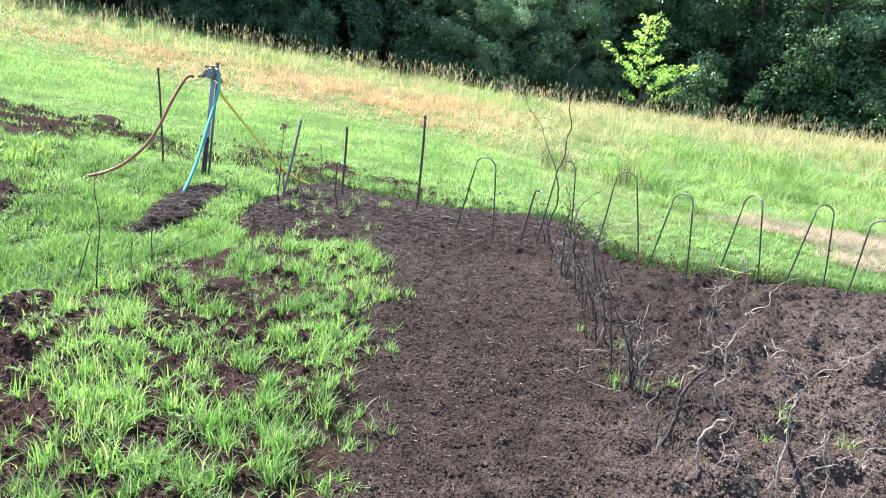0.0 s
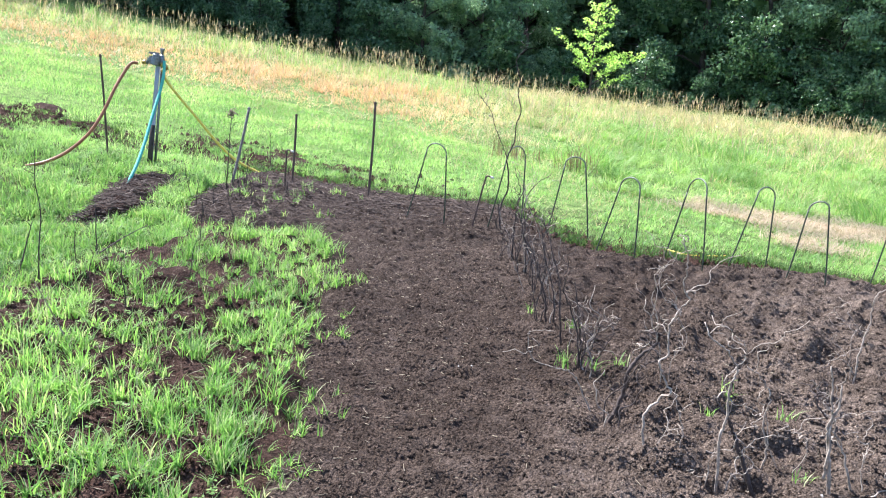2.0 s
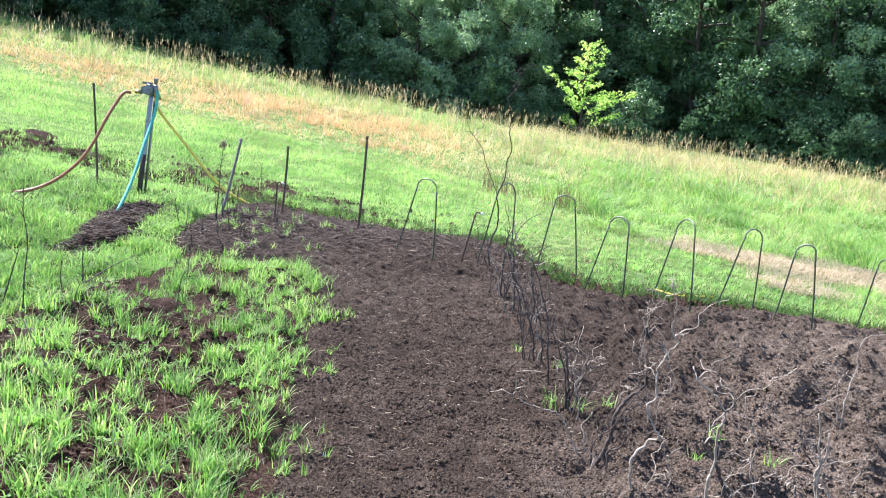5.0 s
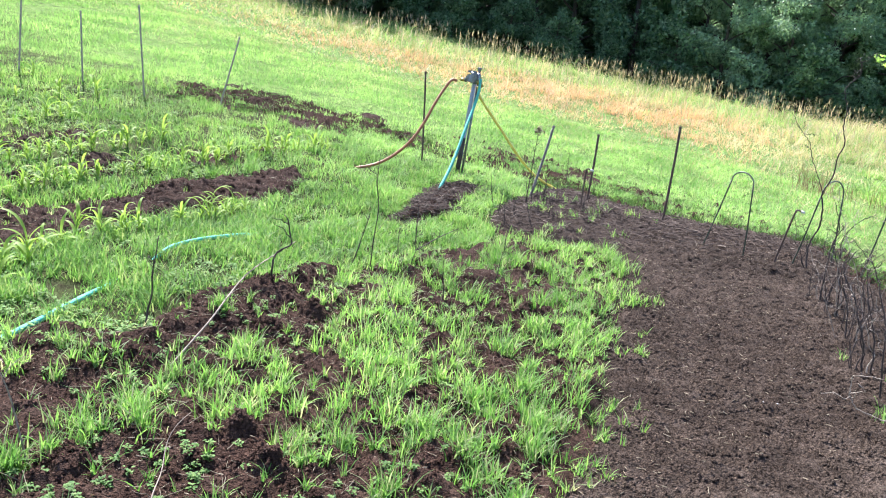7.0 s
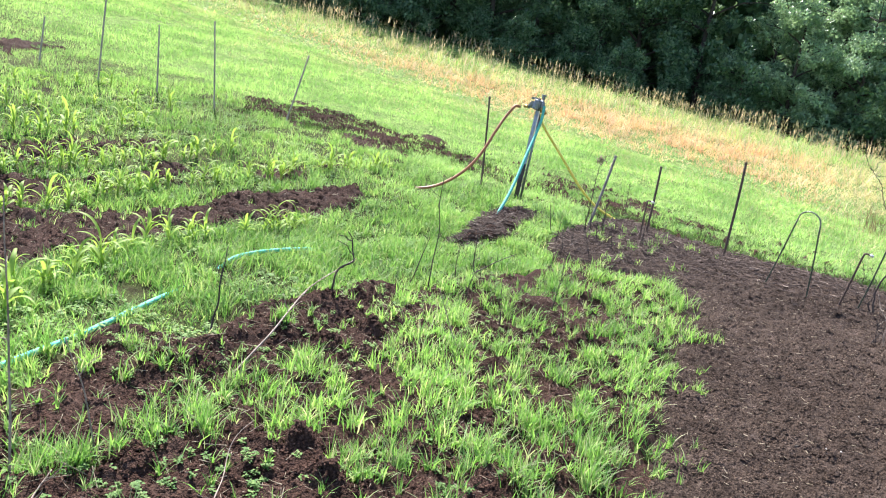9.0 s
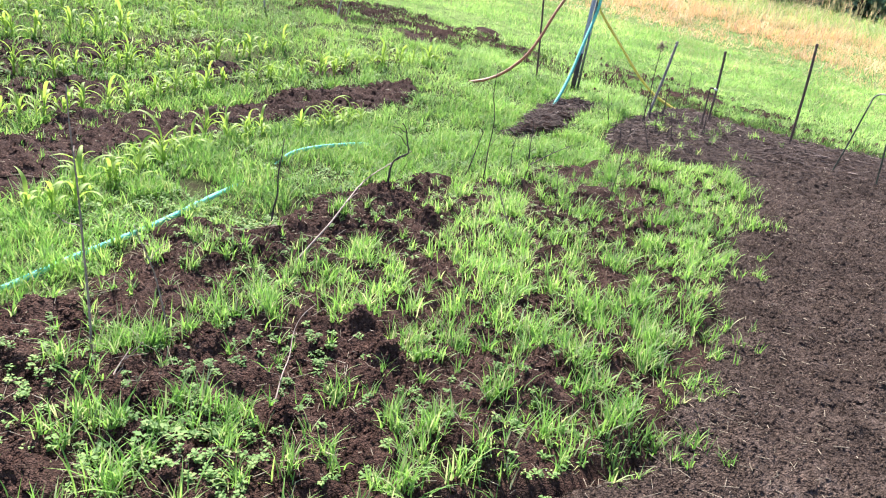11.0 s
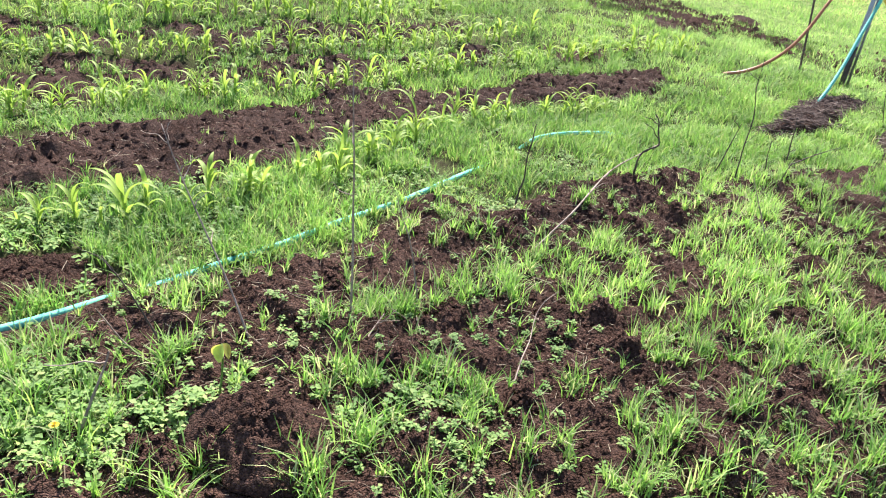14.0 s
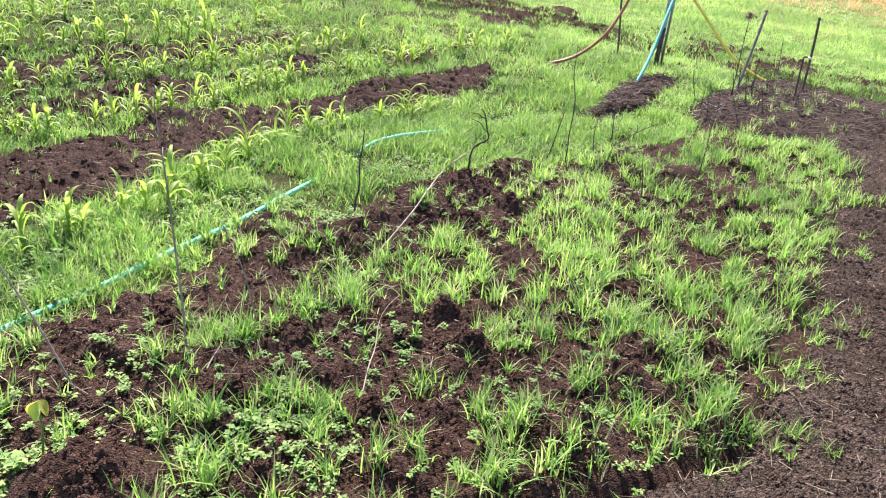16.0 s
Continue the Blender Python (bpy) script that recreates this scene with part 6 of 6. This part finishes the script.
v = np.stack([-q, q, d * pr[:, None] + q, d * pr[:, None] - q], 1).reshape(-1, 3) + (0.004, 0, 0.085)
f = (np.array([(0, 1, 2), (0, 2, 3)])[None] + (np.arange(44) * 4)[:, None, None]).reshape(-1, 3)
part("petal_head", mesh_tris("petal_head", v, f, PETAL), flower)


# ---- maize rows ----
def maize_leaf(length, width, start, stop, sway):
    """A strap leaf, folded along its rib, that rises, arches over and hangs at the tip."""
    n = 9
    v, t = [], []
    px = pz = py = 0.0
    for i in range(n):
        s = i / (n - 1)
        a = start + (stop - start) * s ** 1.4
        w = width * 0.5 * (0.55 + 1.3 * s if s < 0.35 else max(0.02, 1.0 - ((s - 0.35) / 0.65) ** 1.7))
        v += [(px, py - w, pz + w * 0.45), (px, py, pz), (px, py + w, pz + w * 0.45)]
        px, pz, py = px + length / (n - 1) * math.sin(a), pz + length / (n - 1) * math.cos(a), py + sway * s * length / n
    for i in range(n - 1):
        for j in range(2):
            a = 3 * i + j
            t += [(a, a + 3, a + 4), (a, a + 4, a + 1)]
    return mesh_tris("leaf", v, t, CORN, True)


def maize(seed, height):
    r = np.random.RandomState(seed)
    ob = thing("maize_plant", (0, 0, 0), "young light green maize plant with arching leaves", "maize", "maize rows")
    part("stalk", tube("stalk", [(0, 0, -0.03), (0.003, 0, 0.25 * height), (0.0, 0.004, 0.5 * height)], 0.009, 0.005, CORN, 6), ob)
    yaw = r.uniform(0, 360)
    for k in range(7):
        lf = part("leaf", maize_leaf(height * r.uniform(0.55, 1.05), 0.013 + 0.058 * height, r.uniform(0.25, 0.95) - 0.06 * k, r.uniform(2.1, 3.2) - 0.1 * k, r.normal(0, 0.3)), ob, "", (0, 0, height * (0.05 + 0.075 * k)))
        lf.rotation_euler = (0, 0, radians(yaw + 180 * k + r.normal(0, 28)))
    return ob


kinds = [maize(k + 1, h) for k, h in enumerate((0.21, 0.26, 0.17, 0.24, 0.29))]
rows = [([(-2.82, 0.3), (-2.78, 0.85), (-3.0, 1.65), (-3.17, 2.2), (-3.35, 2.6), (-3.64, 2.9), (-3.95, 3.6), (-4.05, 4.5), (-4.1, 5.4)], 44, 0.9),
        ([(-4.6, -0.6), (-4.73, 0.96), (-5.0, 1.7), (-4.97, 2.2), (-5.1, 2.9), (-5.2, 3.6), (-5.4, 4.8), (-5.35, 6.0), (-5.45, 6.8), (-5.3, 7.9)], 92, 0.88),
        ([(-6.0, -0.4), (-6.05, 1.5), (-6.1, 3.0), (-6.05, 4.3), (-6.2, 6.2)], 60, 0.95), ([(-6.9, 0.5), (-7.1, 2.4), (-7.15, 4.0), (-7.2, 5.0), (-7.6, 6.2)], 38, 1.0), ([(-8.0, 1.5), (-8.3, 5.0), (-8.5, 7.2)], 22, 1.0),
        ([(-9.2, 2.5), (-9.5, 5.6), (-9.6, 7.2)], 16, 1.0), ([(-10.8, 3.5), (-11.2, 6.2)], 12, 1.0)]
for path, count, size in rows:
    p = np.array(path)
    seg = np.r_[0, np.cumsum(np.linalg.norm(np.diff(p, axis=0), axis=1))]
    for k in range(count):
        s = seg[-1] * (k + r7.uniform(-0.45, 0.45)) / count
        px, py = np.interp(s, seg, p[:, 0]) + r7.normal(0, 0.05), np.interp(s, seg, p[:, 1]) + r7.normal(0, 0.03)
        px, py = float(px), float(py)
        src = kinds[r7.randint(len(kinds))]
        sc = size * r7.uniform(0.6, 1.3)
        c = copy_thing(src, pose(px, py, gz(px, py), r7.normal(0, 5), r7.normal(0, 5), r7.uniform(0, 360)))
        c.scale = (sc, sc, sc)
for k, (ob, (px, py)) in enumerate(zip(kinds, [(-4.7, 0.7), (-5.15, 3.25), (-2.95, 1.5), (-6.08, 2.4), (-5.0, 1.95)])):
    ob.location = (px, py, gz(px, py))


# ---- woods behind the meadow ----
def leaf_cloud(rs, centres, radii, count, size, hang=0.5):
    """Folded leaves on the shells of many clumps."""
    k = rs.choice(len(centres), count, p=radii ** 2 / np.sum(radii ** 2))
    d = rs.normal(0, 1, (count, 3))
    d /= np.linalg.norm(d, axis=1)[:, None]
    c = centres[k] + d * (radii[k] * rs.uniform(0.55, 1.12, count))[:, None] * np.array([1, 1, 0.75])
    ax = rs.normal(0, 1, (count, 3))
    ax[:, 2] -= hang
    ax /= np.linalg.norm(ax, axis=1)[:, None]
    sd = np.cross(ax, d + rs.normal(0, 0.6, (count, 3)))
    sd /= np.linalg.norm(sd, axis=1)[:, None] + 1e-9
    s = (size * rs.uniform(0.6, 1.4, count))[:, None]
    nrm = np.cross(ax, sd)
    v = np.stack([c - ax * s * 0.5, c + sd * s * 0.32 + nrm * s * 0.1, c + ax * s * 0.55, c - sd * s * 0.32 + nrm * s * 0.1], 1).reshape(-1, 3)
    t = (np.array([(0, 1, 2), (0, 2, 3)])[None] + (np.arange(count) * 4)[:, None, None]).reshape(-1, 3)
    return v, t


def tree(name, label, category, group, seed, height, crown_r, low, leaves, leaf, material, bark=TRUNK, lean=0.03, clump=1.0, rise=0.0):
    """A tapered trunk with limbs, and a crown of leaf clumps round the limbs' ends."""
    r = np.random.RandomState(seed)
    ob = thing(name, (0, 0, 0), label, category, group)
    top = np.array([r.normal(0, lean) * height, r.normal(0, lean) * height, height * 0.92])
    spine = smooth_path([(0, 0, -0.4), 0.3 * top + (r.normal(0, 0.15), r.normal(0, 0.15), 0), 0.65 * top, top], 5)
    trunk = part("trunk", tube("trunk", spine, 0.013 * height + 0.02, 0.02, bark, 8), ob)
    centres, radii = [], []
    n_limb = 18
    for k in range(n_limb):
        f = low + (0.95 - low) * (k + r.uniform(0, 0.8)) / n_limb
        p = spine[min(len(spine) - 1, int(f * (len(spine) - 1)))]
        a = 2.4 * k + r.normal(0, 0.3)
        reach = crown_r * (1.0 - 0.75 * max(0, (f - 0.35) / 0.65) ** 1.3) * r.uniform(0.6, 1.05)
        q = p + np.array([math.cos(a) * reach, math.sin(a) * reach, reach * (r.uniform(-0.1, 0.45) + rise)])
        mid = (p + q) / 2 + (0, 0, 0.12 * reach)
        part("limb", tube("limb", smooth_path([p, mid, q], 2), 0.006 * height, 0.012, bark, 3 if leaf > 0.5 else 4), trunk)
        for u in (0.35, 0.6, 0.8, 1.0):
            centres.append(p + (q - p) * u + r.normal(0, 0.15 * crown_r * clump, 3))
            radii.append(crown_r * r.uniform(0.08, 0.27) * clump)
    v, t = leaf_cloud(r, np.array(centres), np.array(radii), leaves, leaf)
    part("crown", mesh_tris("crown", v, t, material), ob)
    return ob


WOODS, LBL = "trees at the edge of the woods", "dense dark green broadleaf tree at the edge of the woods"
stock = [tree("broadleaf_tree", LBL, "tree", WOODS, 11, 12.5, 3.6, 0.05, 14000, 0.165, LEAF), tree("broadleaf_tree", LBL, "tree", WOODS, 12, 11.0, 3.2, 0.06, 13500, 0.16, LEAF),
         tree("broadleaf_tree", "grey-green willow-like tree at the edge of the woods", "tree", WOODS, 13, 9.5, 3.0, 0.04, 14500, 0.145, LEAF_BLUE),
         tree("broadleaf_tree", LBL, "tree", WOODS, 14, 14.0, 3.8, 0.08, 14000, 0.17, LEAF)]
deep = [tree("broadleaf_tree", "dark tree deep in the woods", "tree", "trees deep in the woods", 21, 13.0, 4.2, 0.03, 1700, 0.66, LEAF), tree("broadleaf_tree", "dark tree deep in the woods", "tree", "trees deep in the woods", 22, 14.5, 4.4, 0.03, 1700, 0.7, LEAF)]
bush = [tree("bush", "dark leafy bush under the trees", "bush", "bushes under the trees", 31, 3.0, 1.7, 0.02, 3600, 0.14, LEAF), tree("bush", "grey-green leafy bush under the trees", "bush", "bushes under the trees", 32, 2.4, 1.6, 0.02, 3600, 0.13, LEAF_BLUE)]
used = set()


def plant(src, az, r, scale, turn):
    px, py = 0.5 + r * math.sin(radians(az)), 1.5 + r * math.cos(radians(az))
    m = pose(px, py, gz(px, py) - 0.1, 0, 0, turn)
    if src not in used:
        used.add(src)
        src.matrix_basis = m @ Matrix.Scale(scale, 4)
    else:
        copy_thing(src, m).scale = (scale,) * 3


rw = np.random.RandomState(5)
az = -64.0
while az < 42:
    plant(stock[2 if -17 < az < 0 and rw.rand() < 0.8 else rw.choice([0, 1, 2, 3], p=[0.30, 0.26, 0.2, 0.24] if az > 3 else [0.32, 0.26, 0.2, 0.22] if az > -17 else [0.4, 0.32, 0.0, 0.28])], az, rw.uniform(43.5, 46), rw.uniform(0.85, 1.15), rw.uniform(0, 360))
    az += rw.uniform(3.3, 4.6)
az = -66.0
while az < 44:
    plant(deep[rw.randint(2)], az, rw.uniform(49, 53), rw.uniform(1.0, 1.3), rw.uniform(0, 360))
    az += rw.uniform(3.6, 5.0)
az = -68.0
while az < 46:
    plant(deep[rw.randint(2)], az, rw.uniform(58, 63), rw.uniform(1.0, 1.3), rw.uniform(0, 360))
    plant(deep[rw.randint(2)], az + 2.2, rw.uniform(66, 71), rw.uniform(1.2, 1.5), rw.uniform(0, 360))
    az += rw.uniform(4.0, 5.0)
az = -60.0
while az < 40:
    plant(bush[rw.randint(2) if -17 < az < -2 or az > 18 else 0], az, rw.uniform(40.0, 42.5), rw.uniform(0.6, 1.2), rw.uniform(0, 360))
    az += rw.uniform(2.0, 4.5)
for az0, r0, s0 in ((-12.0, 41.6, 0.85), (-8.0, 41.4, 0.8), (-9.5, 43.2, 1.0), (-5.2, 43.4, 0.95), (13.5, 44.5, 1.1), (19.5, 43.2, 1.05), (22.5, 43.5, 1.0)):
    plant(stock[2], az0, r0, s0, 50 * az0)
# dense foliage filling the depth of the woods
n = 1900
az0, r0 = np.radians(rw.uniform(-72, 50, n)), rw.uniform(54, 72, n)
fx, fy = 0.5 + r0 * np.sin(az0), 1.5 + r0 * np.cos(az0)
v, t = leaf_cloud(rw, np.stack([fx, fy, ground_z(fx, fy) + 13.0 * rw.rand(n)], 1), rw.uniform(0.9, 1.8, n), 40000, 0.9)
tagged(new("woodland_foliage", mesh_tris("woodland_foliage", v, t, LEAF)), "dark dense foliage deep in the woods", "foliage", "", "stuff")


def sapling(height, seed):
    """A slender young tree: limbs that sweep up and out, with leaves in sprays along them."""
    r = np.random.RandomState(seed)
    ob = thing("young_tree", (0, 0, 0), "slender bright yellow-green young tree before the dark woods", "tree")
    spine = smooth_path([(0, 0, -0.3), (0.05, 0, 0.3 * height), (-0.04, 0.03, 0.65 * height), (0.12, 0.0, height)], 5)
    trunk = part("trunk", tube("trunk", spine, 0.06, 0.012, BARK, 8), ob)
    spots = []
    for k in range(30):
        f = 0.14 + 0.84 * (k + r.uniform(0, 0.9)) / 30
        p = np.array([np.interp(f, np.linspace(0, 1, len(spine)), spine[:, i]) for i in range(3)])
        a = 2.4 * k + r.normal(0, 0.3)
        reach = (2.3 * (1 - f) ** 0.8 + 0.3) * r.uniform(0.4, 1.15)
        q = p + np.array([math.cos(a) * reach, math.sin(a) * reach, reach * r.uniform(0.35, 0.75)])
        line = smooth_path([p, (p + q) / 2 - (0, 0, 0.08 * reach), q], 4)
        part("limb", tube("limb", line, 0.018, 0.004, BARK, 4), trunk)
        for u in np.linspace(0.3, 1.0, max(3, int(reach * 6))):
            spots.append(p + (q - p) * u + r.normal(0, 0.05, 3))
    spots = np.array(spots)
    v, t = leaf_cloud(r, spots, np.full(len(spots), 0.17), 3000, 0.11, 0.2)
    part("crown", mesh_tris("crown", v, t, LEAF_YOUNG), ob)
    return ob


plant(sapling(4.5, 51), 0.2, 37.6, 1.0, 30)
